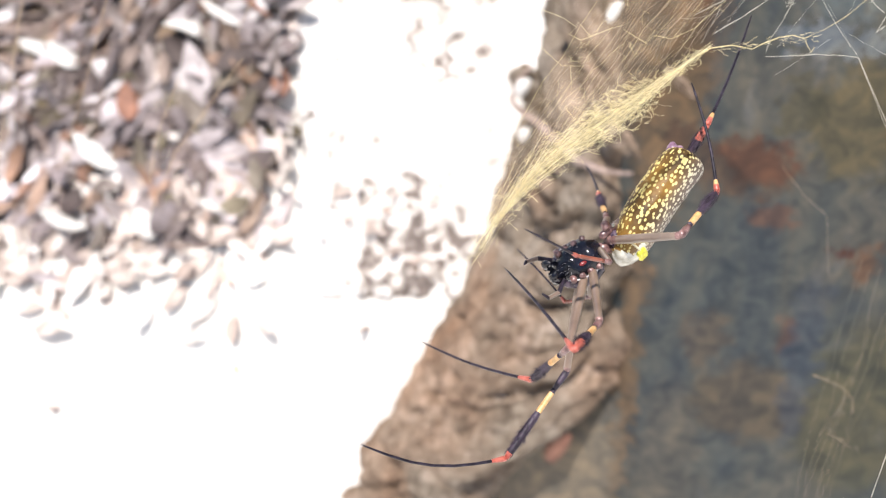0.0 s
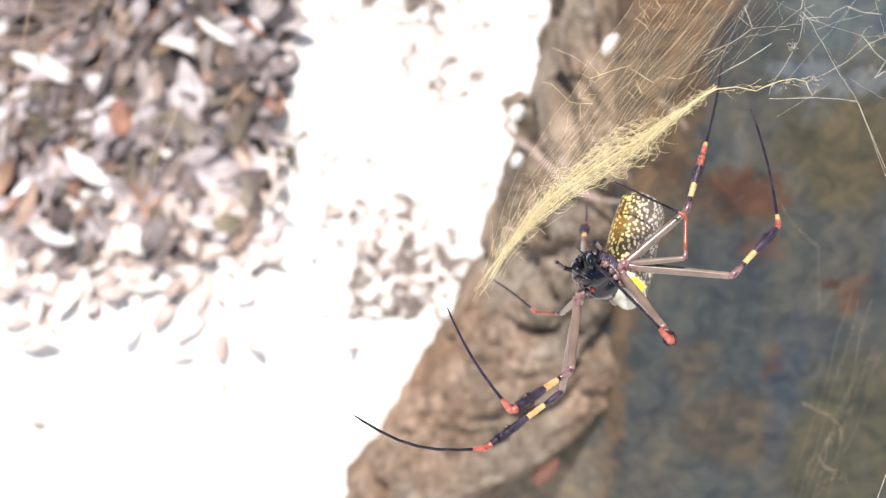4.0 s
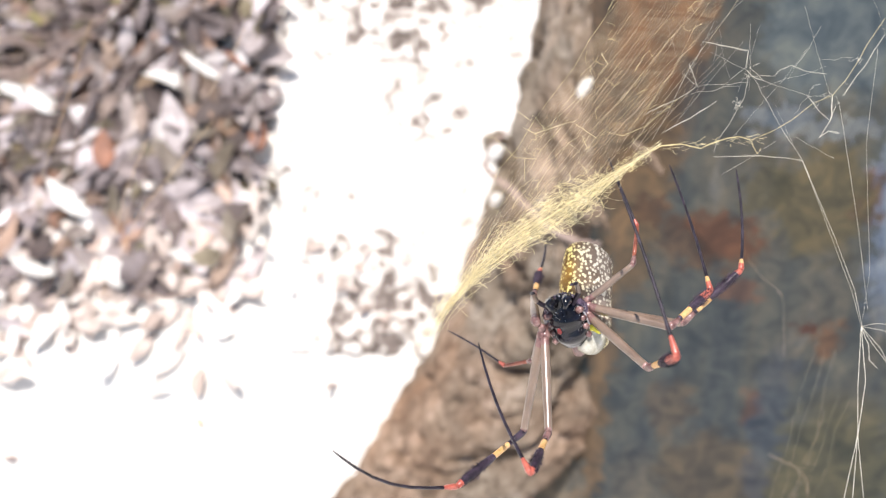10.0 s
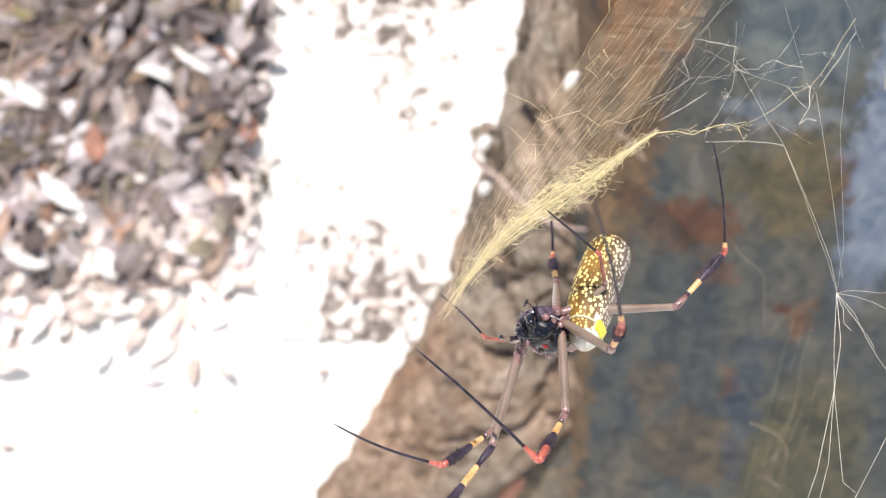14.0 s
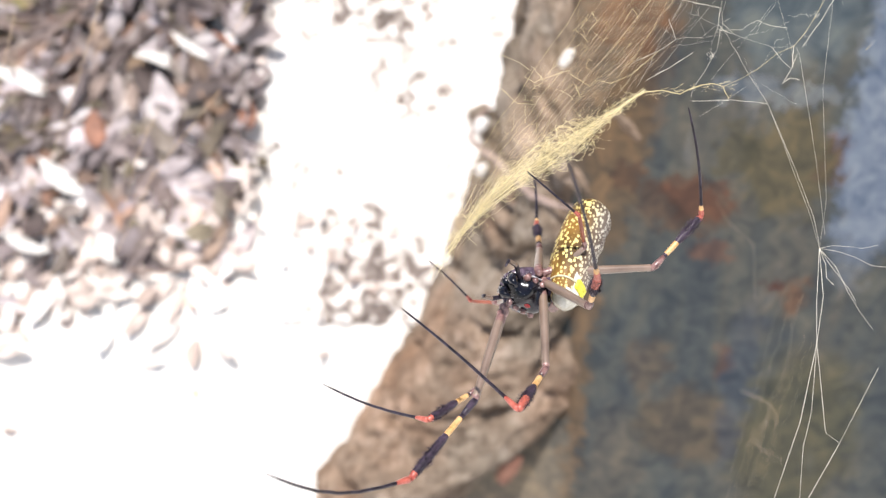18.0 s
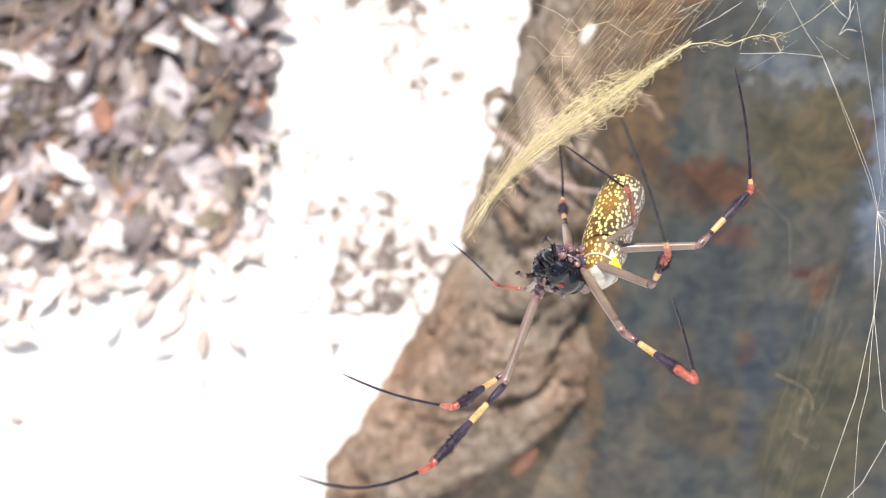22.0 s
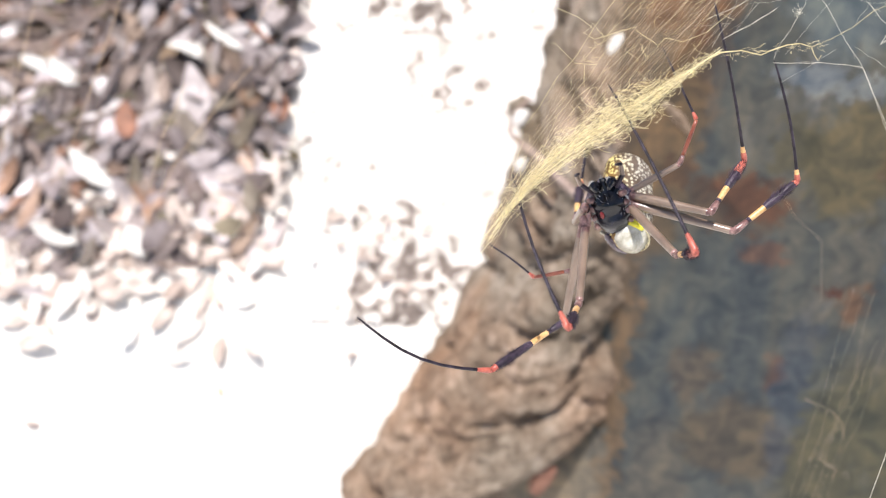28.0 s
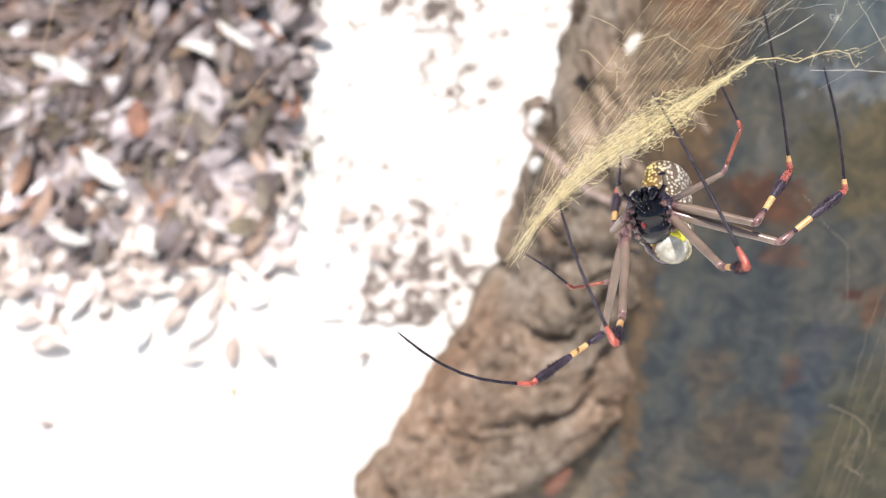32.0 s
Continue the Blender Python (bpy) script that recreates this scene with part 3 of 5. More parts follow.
# ---- small things on the trunk ----
def flake(name, size, material, label, m, cat):
    bm = bmesh.new()
    bmesh.ops.create_icosphere(bm, subdivisions=2, radius=1)
    for v in bm.verts:
        k = 1 + 0.25 * fbm(v.co, 1.7, 2)
        v.co = Vector((v.co.x * size[0], v.co.y * size[1], v.co.z * size[2])) * k
    ob = part(name, bm, material)
    ob.matrix_world = m
    return tagged(ob, label, cat)


flake("bark_chip", (0.0055, 0.0025, 0.012), M_CHIP, "reddish-brown chip of bark caught on the trunk", pose(0.0625, 0.336, -0.095, 0, 20, 0), "bark chip")
flake("husk", (0.0022, 0.0012, 0.0042), M_WHITE, "small white seed husk stuck in the silk", pose(0.0749, 0.345, 0.1269, 0, 25, 0), "husk")
flake("husk", (0.003, 0.002, 0.004), M_WHITE, "small white seed husk stuck in the silk", pose(0.0435, 0.40, 0.0475, 0, 15, 0), "husk")
# This white flake stands in for the sunlit highlight on the knot.
flake("husk", (0.0034, 0.002, 0.0052), M_WHITE, "small white seed husk stuck in the silk", pose(0.0425, 0.41, 0.0665, 0, 25, 0), "husk")


# ---- fallen leaves ----
def leaf_bmesh(rng, length, width, bm=None, m=None):
    bm = bm or bmesh.new()
    m = m or Matrix()
    curl, bend, tw = rng.uniform(-0.35, 0.5), rng.uniform(-0.25, 0.45), rng.uniform(-0.4, 0.4)
    rows = []
    for k in range(7):
        t = k / 6
        w = width * (math.sin(math.pi * min(0.985, 0.02 + t * 0.96)) ** 0.75) * (1 - 0.25 * t) * 0.5
        zc = bend * length * (t - 0.5) ** 2
        rows.append([bm.verts.new(m @ Vector((s * w, (t - 0.5) * length, zc + curl * w * abs(s) + tw * s * w * (t - 0.5) + rng.uniform(-1, 1) * 0.03 * width))) for s in (-1, -0.5, 0, 0.5, 1)])
    for a, b in zip(rows, rows[1:]):
        for i in range(4):
            bm.faces.new((a[i], a[i + 1], b[i + 1], b[i]))
    return bm


def build_leaves():
    rng = random.Random(7)
    kinds = []
    for k in range(24):
        me = bpy.data.meshes.new("leaf")
        size = 0.9 if k < 14 else 0.75
        bm = leaf_bmesh(rng, size * rng.uniform(0.022, 0.046), size * rng.uniform(0.010, 0.023))
        bm.to_mesh(me)
        bm.free()
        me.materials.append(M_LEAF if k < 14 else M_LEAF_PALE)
        me.polygons.foreach_set("use_smooth", [True] * len(me.polygons))
        kinds.append(me)

    def spot():
        while True:
            x, y = rng.uniform(-0.54, 0.0), rng.uniform(0.33, 1.0)
            if x > -0.094 and (y > 0.47 or y < 0.42):
                continue
            if rng.random() < smooth(0.385, 0.49, y + 0.05 * fbm((x, y, 0), 9)) ** 2.6:
                return x, y

    def rest(x, y):
        z = ground_z(x, y)
        return max(z, 0.02 + (y - 0.515) * 1.136 + 0.004) if x > -0.10 else z

    def lying(x, y, lift, tip):
        e = 0.012
        n = Vector((rest(x - e, y) - rest(x + e, y), rest(x, y - e) - rest(x, y + e), 2 * e)).normalized()
        up = n.to_track_quat("Z", "Y").to_matrix().to_4x4()
        return Matrix.Translation(Vector((x, y, rest(x, y))) + n * lift) @ up @ pose(0, 0, 0, rng.uniform(-tip, tip), rng.uniform(-tip, tip), rng.uniform(0, 360))

    # Chance that a leaf gets the sunlit colours, rising towards the near side.
    def sunlit(y):
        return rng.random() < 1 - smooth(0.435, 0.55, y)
    for k in range(300):
        x, y = spot()
        while x > -0.098:
            x, y = spot()
        ob = new("leaf", rng.choice(kinds[14:] if sunlit(y) else kinds[:14]))
        ob.parent = ground
        ob.matrix_local = lying(x, y, rng.uniform(0.003, 0.009), 18)
    dark, pale = bmesh.new(), bmesh.new()
    for k in range(7300):
        if k < 6000:
            x, y = spot()
        else:
            a, d = rng.uniform(0, 6.28), 0.7 + 3.3 * rng.random() ** 1.6
            x, y = -0.3 + d * math.cos(a), 0.7 + d * math.sin(a)
            if y < 0.45 and abs(x) < 0.7:
                continue
        brightened = sunlit(y) or (x > -0.098 and y > 0.40)
        size = 0.75 if brightened else 1.0
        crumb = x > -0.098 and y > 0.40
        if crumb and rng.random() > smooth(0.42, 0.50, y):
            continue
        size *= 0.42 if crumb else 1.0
        leaf_bmesh(rng, size * rng.uniform(0.016, 0.044), size * rng.uniform(0.007, 0.020), pale if brightened else dark, lying(x, y, rng.uniform(0.002, 0.011) * size, 20))
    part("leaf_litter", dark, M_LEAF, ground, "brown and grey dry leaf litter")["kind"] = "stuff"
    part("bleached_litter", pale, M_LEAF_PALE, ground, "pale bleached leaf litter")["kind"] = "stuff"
    bm = bmesh.new()
    for k in range(70):
        x, y = spot()
        a, ln = rng.uniform(0, 6.28), rng.uniform(0.03, 0.10)
        pts = [(x, y), (x + ln * 0.5 * math.cos(a), y + ln * 0.5 * math.sin(a)), (x + ln * math.cos(a + 0.2), y + ln * math.sin(a + 0.2))]
        if max(u for u, w in pts) < -0.09 and min(w for u, w in pts) > 0.44:
            tube(bm, [(u, w, rest(u, w) + 0.012) for u, w in pts], [0.0016, 0.0013, 0.0006], 5)
    for k in range(26):
        x, y = rng.uniform(-0.5, -0.12), rng.uniform(0.55, 0.85)
        a, ln = rng.uniform(-0.6, 0.9), rng.uniform(0.08, 0.2)
        pts = [(x + ln * f * math.cos(a + 0.3 * f), y + ln * f * math.sin(a + 0.3 * f)) for f in (0, 0.25, 0.5, 0.75, 1)]
        if max(u for u, w in pts) < -0.09 and min(w for u, w in pts) > 0.46:
            tube(bm, [(u, w, rest(u, w) + 0.016) for u, w in pts], [0.0022, 0.0020, 0.0017, 0.0014, 0.0008], 6)
    part("twig_litter", bm, M_TWIG, ground, "thin dry twigs among the leaves")["kind"] = "stuff"


build_leaves()


def lone_leaf(x, y, length, width, m, label, turn=0, tilt=30, lift=0.010, seed=0, cat="leaf", name="fallen_leaf"):
    ob = part(name, leaf_bmesh(random.Random(seed), length, width), m)
    ob.matrix_world = pose(x, y, max(ground_z(x, y), (0.02 + (y - 0.515) * 1.136) if x > -0.10 else -1) + lift, tilt, 0, turn)
    mod = ob.modifiers.new("thickness", "SOLIDIFY")
    mod.thickness = 0.0004
    return tagged(ob, label, cat, "fallen leaves" if name == "fallen_leaf" else "")


for k, (x, y, a, c, turn) in enumerate(((-0.308, 0.595, 0.03, 0.018, 85), (-0.272, 0.569, 0.03, 0.02, 70), (-0.167, 0.54, 0.034, 0.022, 100), (-0.146, 0.541, 0.03, 0.01, 75), (-0.233, 0.501, 0.038, 0.018, 65), (-0.25, 0.47, 0.03, 0.016, 95), (-0.193, 0.464, 0.024, 0.016, 40), (-0.144, 0.464, 0.024, 0.014, 110))):
    lone_leaf(x, y, a, c, M_WHITE, "bleached white dry leaf lying on the leaf litter", turn, lift=0.018, seed=20 + k)
for k, (x, y, a, c, turn) in enumerate(((-0.214, 0.526, 0.030, 0.017, 20), (-0.122, 0.547, 0.024, 0.011, 80), (-0.105, 0.512, 0.022, 0.013, 10))):
    lone_leaf(x, y, a, c, M_REDLEAF, "rust-red dry leaf lying on the leaf litter", turn, lift=0.016, seed=40 + k)
for k, (x, y, a, c, turn) in enumerate(((-0.270, 0.545, 0.050, 0.016, 60), (-0.165, 0.532, 0.032, 0.022, 30), (-0.20, 0.585, 0.036, 0.018, 100), (-0.115, 0.527, 0.034, 0.018, 140), (-0.185, 0.50, 0.03, 0.013, 10))):
    lone_leaf(x, y, a, c, M_DARKLEAF, "dark grey-brown curled dry leaf on the litter", turn, seed=60 + k)
for k, (x, y, a, c, turn) in enumerate(((-0.215, 0.64, 0.05, 0.012, 150), (-0.25, 0.66, 0.05, 0.012, 20), (-0.36, 0.74, 0.04, 0.018, 60), (-0.33, 0.69, 0.05, 0.012, 120), (-0.414, 0.801, 0.05, 0.026, 80))):
    lone_leaf(x, y, a, c, M_GREEN, "olive-yellow leaf among the dry litter", turn, seed=80 + k)
for k, (x, y, a, c, turn) in enumerate(((-0.049, 0.414, 0.013, 0.005, 150), (-0.031, 0.444, 0.015, 0.006, 145), (-0.249, 0.392, 0.010, 0.005, 110), (-0.129, 0.404, 0.005, 0.004, 0))):
    lone_leaf(x, y, a, c, M_YELLOW if k == 3 else M_TWIG, "small dry petal on the pale ground", turn, 20, 0.006, 90 + k, "petal", "dry_petal")


# ---- the web ----
G = 0.01085
TURN = Matrix(((0.9982, -0.0475, -0.0371), (0.0601, 0.8293, 0.5556), (0.0043, -0.5568, 0.8306)))
WEB_AT = Matrix.Translation((0.0630, 0.1863, 0.1731)) @ TURN.to_4x4()


def wob(rng, a, b, n, amp):
    """Points of a thread from a to b, a little crooked."""
    a, b = Vector(a), Vector(b)
    return [a.lerp(b, k / n) + (Vector((rng.uniform(-1, 1), rng.uniform(-1, 1), rng.uniform(-1, 1))) * amp if 0 < k < n else Vector()) for k in range(n + 1)]


def along(path, t):
    k = min(len(path) - 2, int(t * (len(path) - 1)))
    f = t * (len(path) - 1) - k
    return Vector(path[k]).lerp(Vector(path[k + 1]), f)


def V(u, v, d=0.0):
    return Vector((u * G, d, v * G))


def build_web():
    rng = random.Random(11)
    web = tagged(new("spider_web"), "golden silk web with a thick tangled cord, strung beside the trunk", "spider web")
    web.matrix_world = WEB_AT
    path = [V(-2.55, -2.5), V(-2.15, -1.85), V(-1.65, -1.25), V(-0.95, -0.65), V(-0.1, -0.1), V(0.6, 0.36), V(1.25, 0.8)]

    def girth(t):
        return 0.00035 + 0.0014 * math.exp(-((t - 0.60) / 0.17) ** 2) + 0.0006 * math.exp(-((t - 0.36) / 0.12) ** 2) + 0.0005 * smooth(0.30, 0.0, t)
    # long strands of the cord
    bm = bmesh.new()
    for k in range(85):
        a = rng.uniform(0, 0.45) if k % 3 else rng.uniform(0.3, 0.8)
        b = min(1.0, a + rng.uniform(0.18, 0.6))
        pts, n = [], rng.randint(10, 20)
        ph = rng.uniform(0, 6.28)
        off = Vector((rng.gauss(0, 0.6), rng.gauss(0, 0.6), rng.gauss(0, 0.6)))
        for i in range(n + 1):
            t = a + (b - a) * i / n
            pts.append(along(path, t) + off * girth(t) + Vector((math.sin(ph + 7 * t), rng.uniform(-1, 1), math.cos(ph * 2 + 6 * t))) * girth(t) * rng.uniform(0.1, 0.6))
        tube(bm, pts, rng.uniform(0.000014, 0.000036), 3)
    part("cord", bm, M_SILK, web, "thick yellow tangle of silk")["kind"] = "stuff"
    # frizzy curls round the cord
    bm = bmesh.new()
    for k in range(760):
        t = min(0.97, max(0.05, rng.gauss(0.60, 0.15) if k % 4 else rng.uniform(0.15, 0.95)))
        g = girth(t)
        c = along(path, t) + Vector((rng.gauss(0, 0.75), rng.gauss(0, 0.7), rng.gauss(0, 0.75))) * g
        r, a0, e = rng.uniform(0.0003, 0.0011) * (0.5 + g * 420), rng.uniform(0, 6.28), rng.uniform(0.35, 1)
        drift = Vector((rng.uniform(-1, 1), rng.uniform(-1, 1), rng.uniform(-1, 1))) * r * 0.28
        step = rng.choice((-1, 1)) * rng.uniform(0.35, 0.75)
        pts = [c + drift * i + Vector((math.cos(a0 + i * step) * r, math.sin(a0 + i * 0.4) * r * 0.5, math.sin(a0 + i * step) * r * e)) for i in range(rng.randint(5, 13))]
        tube(bm, pts, rng.uniform(0.000014, 0.000034), 3)
    part("frayed_silk", bm, M_SILK, web)["kind"] = "stuff"
    # the dusty veil that fills the corner between the margin thread and the cord
    margin = [V(-2.62, -2.6, 0.001), V(-2.18, -1.45, 0.002), V(-1.9, -0.53, 0.002), V(-1.05, 0.68, 0.003), V(-0.17, 1.96, 0.004), V(1.1, 3.85, 0.006), V(2.3, 5.6, 0.008)]
    inner = [V(-2.5, -2.5, 0.001), V(-1.9, -1.5, 0.002), V(-0.8, -0.5, 0.003), V(0.3, 0.35, 0.004), V(1.2, 1.45, 0.006), V(2.7, 3.6, 0.008), V(3.9, 5.6, 0.010)]

    def veil(i, j):
        p = along(margin, j / 39).lerp(along(inner, j / 39), i / 23)
        return p + Vector((0, 0.0008 * fbm(p, 160, 2), 0))
    me = grid_mesh("silk_veil", veil, 24, 40)
    me.materials.append(M_VEIL)
    ob = new("silk_veil", me)
    ob.parent = web
    ob["label"] = "thin dusty sheet of silk"
    # threads that run up the veil
    bm, bm2 = bmesh.new(), bmesh.new()
    tube(bm2, wob(rng, margin[0], margin[2], 8, 0.0002) + wob(rng, margin[2], margin[6], 14, 0.0003), 0.000022, 4)
    for k in range(58):
        e = rng.random()
        a, b = rng.uniform(0.0, 0.7), rng.uniform(0.3, 1.0)
        b = max(b, a + 0.15)
        turn = rng.uniform(-0.05, 0.18)
        p0 = along(margin, a).lerp(along(inner, a), e)
        p1 = along(margin, min(1, b)).lerp(along(inner, min(1, b)), min(1, max(0, e + turn)))
        tube(bm if k % 3 else bm2, wob(rng, p0, p1, 8, 0.0004), 0.000005 + 0.000018 * rng.random() ** 2, 3)
    for k in range(38):
        a = along(path, rng.uniform(0.25, 1.0)) + Vector((0, rng.uniform(0, 0.008), 0))
        w = rng.uniform(0.3, 1.1)
        b = a + V(rng.uniform(1.5, 2.5) * w, rng.uniform(2.0, 3.2) * w, rng.uniform(0, 0.010))
        tube(bm if k % 3 else bm2, wob(rng, a.lerp(b, rng.uniform(0, 0.5)), b, 5, 0.0004), rng.uniform(0.000007, 0.000016), 3)
    for k in range(44):
        s = rng.random()
        c = along(path, 0.42 * s) + Vector((rng.gauss(0, 0.0006), 0, rng.gauss(0, 0.0006)))
        d = along(path, min(1, 0.42 * s + rng.uniform(0.15, 0.4))) + V(rng.uniform(-0.5, 0.1), rng.uniform(-0.1, 0.5), 0.002)
        tube(bm if k % 2 else bm2, wob(rng, c, d, 6, 0.0003), rng.uniform(0.000010, 0.000026), 3)
    part("sheet_threads", bm, M_SILK_BROWN, web, "fan of fine brownish threads")["kind"] = "stuff"
    part("bright_threads", bm2, M_SILK, web)["kind"] = "stuff"
    # crooked short threads and knots across the veil
    bm = bmesh.new()
    for k in range(65):
        j, e = rng.uniform(0.05, 0.8), rng.random()
        pts = [along(margin, j).lerp(along(inner, j), e)]
        for i in range(rng.randint(3, 8)):
            pts.append(pts[-1] + Vector((rng.uniform(-0.6, 1), rng.uniform(-0.3, 0.3), rng.uniform(-0.8, 0.8))) * rng.uniform(0.0006, 0.0026))
        tube(bm, pts, rng.uniform(0.000010, 0.000026), 3)
    for line in ([V(-1.35, 1.45), V(-1.0, 1.3), V(-0.8, 1.15), V(-0.92, 1.05), V(-0.74, 0.95), V(-0.3, 1.1), V(-0.1, 1.15)], [V(-1.5, 0.9), V(-1.36, 0.88), V(-1.05, 0.57), V(-0.7, 0.55)],
                 [V(-0.1, 1.1), V(0.25, 0.87), V(0.37, 0.98), V(0.64, 0.92), V(1.0, 1.07), V(1.5, 1.5)], [V(-0.9, 0.55), V(-0.9, 0.2)]):
        tube(bm, line, 0.000024, 4)
    part("cross_threads", bm, M_SILK, web)["kind"] = "stuff"
    # thin cord to the hub, with kinks
    bm = bmesh.new()
    hub = V(2.64, 0.85)
    tube(bm, [V(1.0, 0.64), V(1.25, 0.76), V(1.56, 0.79), V(1.86, 0.72), V(2.0, 0.79), V(2.26, 0.88), V(2.46, 0.91), hub], [0.00012, 0.00011, 0.00008, 0.00007, 0.00008, 0.00007, 0.00006, 0.00005], 4)
    tube(bm, [hub, V(2.68, 0.74), V(2.74, 0.64), V(2.79, 0.72)], 0.00004, 4)
    tube(bm, [hub, V(2.96, 0.99), V(3.26, 1.16), V(3.6, 1.43), V(3.9, 1.56), V(4.1, 1.79), V(4.3, 2.1), V(4.43, 2.35), V(4.7, 2.75)], 0.000035, 4)
    for k in range(46):
        t = rng.random() ** 1.4
        c = V(1.0 + 1.9 * t, 0.7 + 0.2 * t)
        pts = [c + Vector((rng.gauss(0, 1), rng.gauss(0, 1), rng.gauss(0, 1))) * 0.0003]
        for i in range(rng.randint(2, 5)):
            pts.append(pts[-1] + Vector((rng.uniform(-0.3, 1), rng.uniform(-0.5, 0.5), rng.uniform(-0.4, 0.5))) * 0.0009)
        tube(bm, pts, rng.uniform(0.00001, 0.00003), 3)
    part("thin_cord", bm, M_SILK, web)
    # tangle at the top: knots joined by slack, kinked threads
    bm = bmesh.new()
    knot, right, guy = V(2.66, 1.85), V(3.9, 1.56), V(3.44, 0.53)
    knots = [[V(2.56, 1.96), knot, V(2.83, 1.79), V(2.61, 2.0), V(2.76, 2.06)], [V(2.83, 1.79), V(3.2, 1.66), V(3.56, 1.54), right], [knot, V(3.0, 1.86), V(3.1, 1.96), V(3.26, 2.03), V(3.5, 1.93), V(3.8, 1.89)],
               [V(2.6, 1.9), V(2.53, 1.5), V(2.46, 1.39), V(2.3, 1.1), V(2.13, 0.86), V(2.06, 0.66)], [knot, V(3.1, 1.06), guy], [V(2.06, 0.6), V(2.8, 0.61), V(3.3, 0.56), guy]]
    slack = [[right, V(3.89, 1.2), V(3.7, 0.9), V(3.84, 1.0), V(4.0, 0.96)], [V(3.5, 1.56), V(3.7, 1.3), V(3.86, 1.16), V(3.96, 1.4)], [V(1.27, 0.97), V(1.7, 1.2), V(2.1, 1.46)], [V(1.57, 1.9), V(1.8, 1.7), V(2.6, 1.76)],
               [V(1.67, 2.06), V(1.8, 1.7), V(1.5, 1.5), V(1.0, 1.27)], [V(1.9, 2.4), V(2.6, 2.26), V(2.56, 2.0)], [V(4.7, 2.5), V(4.45, 2.1), V(4.2, 1.76), V(4.06, 1.56)]]
    threads = knots + slack
    for line in threads:
        for twin in range(rng.randint(1, 2)):
            pts = []
            for a, b in zip(line, line[1:]):
                m = max(2, int((b - a).length / 0.0015))
                pts += wob(rng, a, b, m, 0.00013)[:-1]
            tube(bm, pts + [line[-1]], rng.uniform(0.000016, 0.000034), 3)
    ends = [line[-1] for line in threads] + [line[0] for line in threads]
    for k in range(26):
        a = rng.choice(ends) + Vector((rng.gauss(0, 0.002), rng.uniform(0, 0.008), rng.gauss(0, 0.002)))
        b = a + V(rng.uniform(-0.4, 1.2), rng.uniform(-0.6, 1.6), rng.uniform(-0.004, 0.008))
        tube(bm, wob(rng, a, b, rng.randint(2, 5), 0.0003), rng.uniform(0.000006, 0.000015), 3)
    for k in range(16):
        c = rng.choice((knot, right, V(4.1, 1.79), V(4.3, 2.1), V(3.6, 1.43), V(2.46, 1.39)))
        pts = [c]
        for i in range(rng.randint(3, 6)):
            pts.append(pts[-1] + Vector((rng.uniform(-1, 1), rng.uniform(-1, 1), rng.uniform(-1, 1))) * 0.0007)
        tube(bm, pts, 0.00002, 3)
    part("upper_tangle", bm, M_SILK_PALE, web, "loose pale tangle of threads")["kind"] = "stuff"
    # guy threads down the other side
    bm = bmesh.new()
    node = V(4.35, -2.05)
    for o in (0.0, 0.05):
        tube(bm, [guy, V(3.66 + o * 0.4, -0.04), V(3.9 + o, -0.69), V(4.2 + o, -1.49), node + Vector((o * 0.004, 0, -o * 0.003))], 0.000020, 4)
    tube(bm, [V(4.0, 1.45), V(4.15, 0.5), V(4.3, -0.5), V(4.45, -1.8)], 0.000018, 3)
    tube(bm, [V(4.6, 2.3), V(4.42, 0.8), V(4.48, -1.2), node], 0.000012, 3)
    for end in (V(5.3, -3.5), V(5.6, -2.4), V(5.4, -2.0), V(4.6, -2.7), V(5.0, -3.0)):
        tube(bm, wob(rng, node, end, 4, 0.0006), rng.uniform(0.000025, 0.00005), 3)
    low = V(4.3, -3.75)
    tube(bm, [node, V(4.42, -2.9), low, V(4.0, -5.15), V(3.4, -6.9)], 0.00004, 3)
    tube(bm, [node, V(4.3, -3.0), low, V(4.45, -5.35), V(4.7, -5.55), V(4.1, -6.6), V(3.7, -7.0)], 0.000035, 3)
    tube(bm, [low, V(4.2, -5.0), V(4.05, -5.6), V(3.95, -7.0)], 0.00003, 3)
    tube(bm, [V(4.7, -5.55), V(5.4, -4.2)], 0.00003, 3)
    part("guy_threads", bm, M_SILK_PALE, web)["kind"] = "stuff"
    # slack dusty threads further back
    bm = bmesh.new()
    far = 0.10
    F2 = 1.62

    def B(u, v):
        return Vector((((u + 2.56) * F2 - 2.56) * G, far, ((v + 2.26) * F2 - 2.26) * G))
    tube(bm, [B(3.0, -2.0), B(3.1, -2.12), B(3.11, -3.1)], 0.000028, 3)
    tube(bm, [B(2.4, -1.3), B(2.7, -1.75), B(3.08, -2.1)], 0.000024, 3)
    tube(bm, [B(2.85, -4.7), B(3.3, -4.9), B(3.48, -5.1), B(3.5, -5.35)], 0.00006, 3)
    for k in range(6):
        u = rng.uniform(-0.2, 0.2)
        tube(bm, wob(rng, B(3.9 + u * 2, -3.2 + rng.uniform(-0.8, 0.4)), B(2.8 + u * 2, -6.9), 7, 0.0012), rng.uniform(0.000012, 0.000028), 3)
    for k in range(12):
        c = B(3.25 + rng.gauss(0, 0.12), -5.6 + rng.gauss(0, 0.5))
        tube(bm, [c + Vector((rng.uniform(-1, 1), rng.uniform(-1, 1), rng.uniform(-1, 1))) * 0.002 for i in range(4)], 0.00003, 3)
    part("slack_threads", bm, M_SILK_BROWN, web, "slack dusty threads")["kind"] = "stuff"
    # long threads in front of the litter
    bm = bmesh.new()
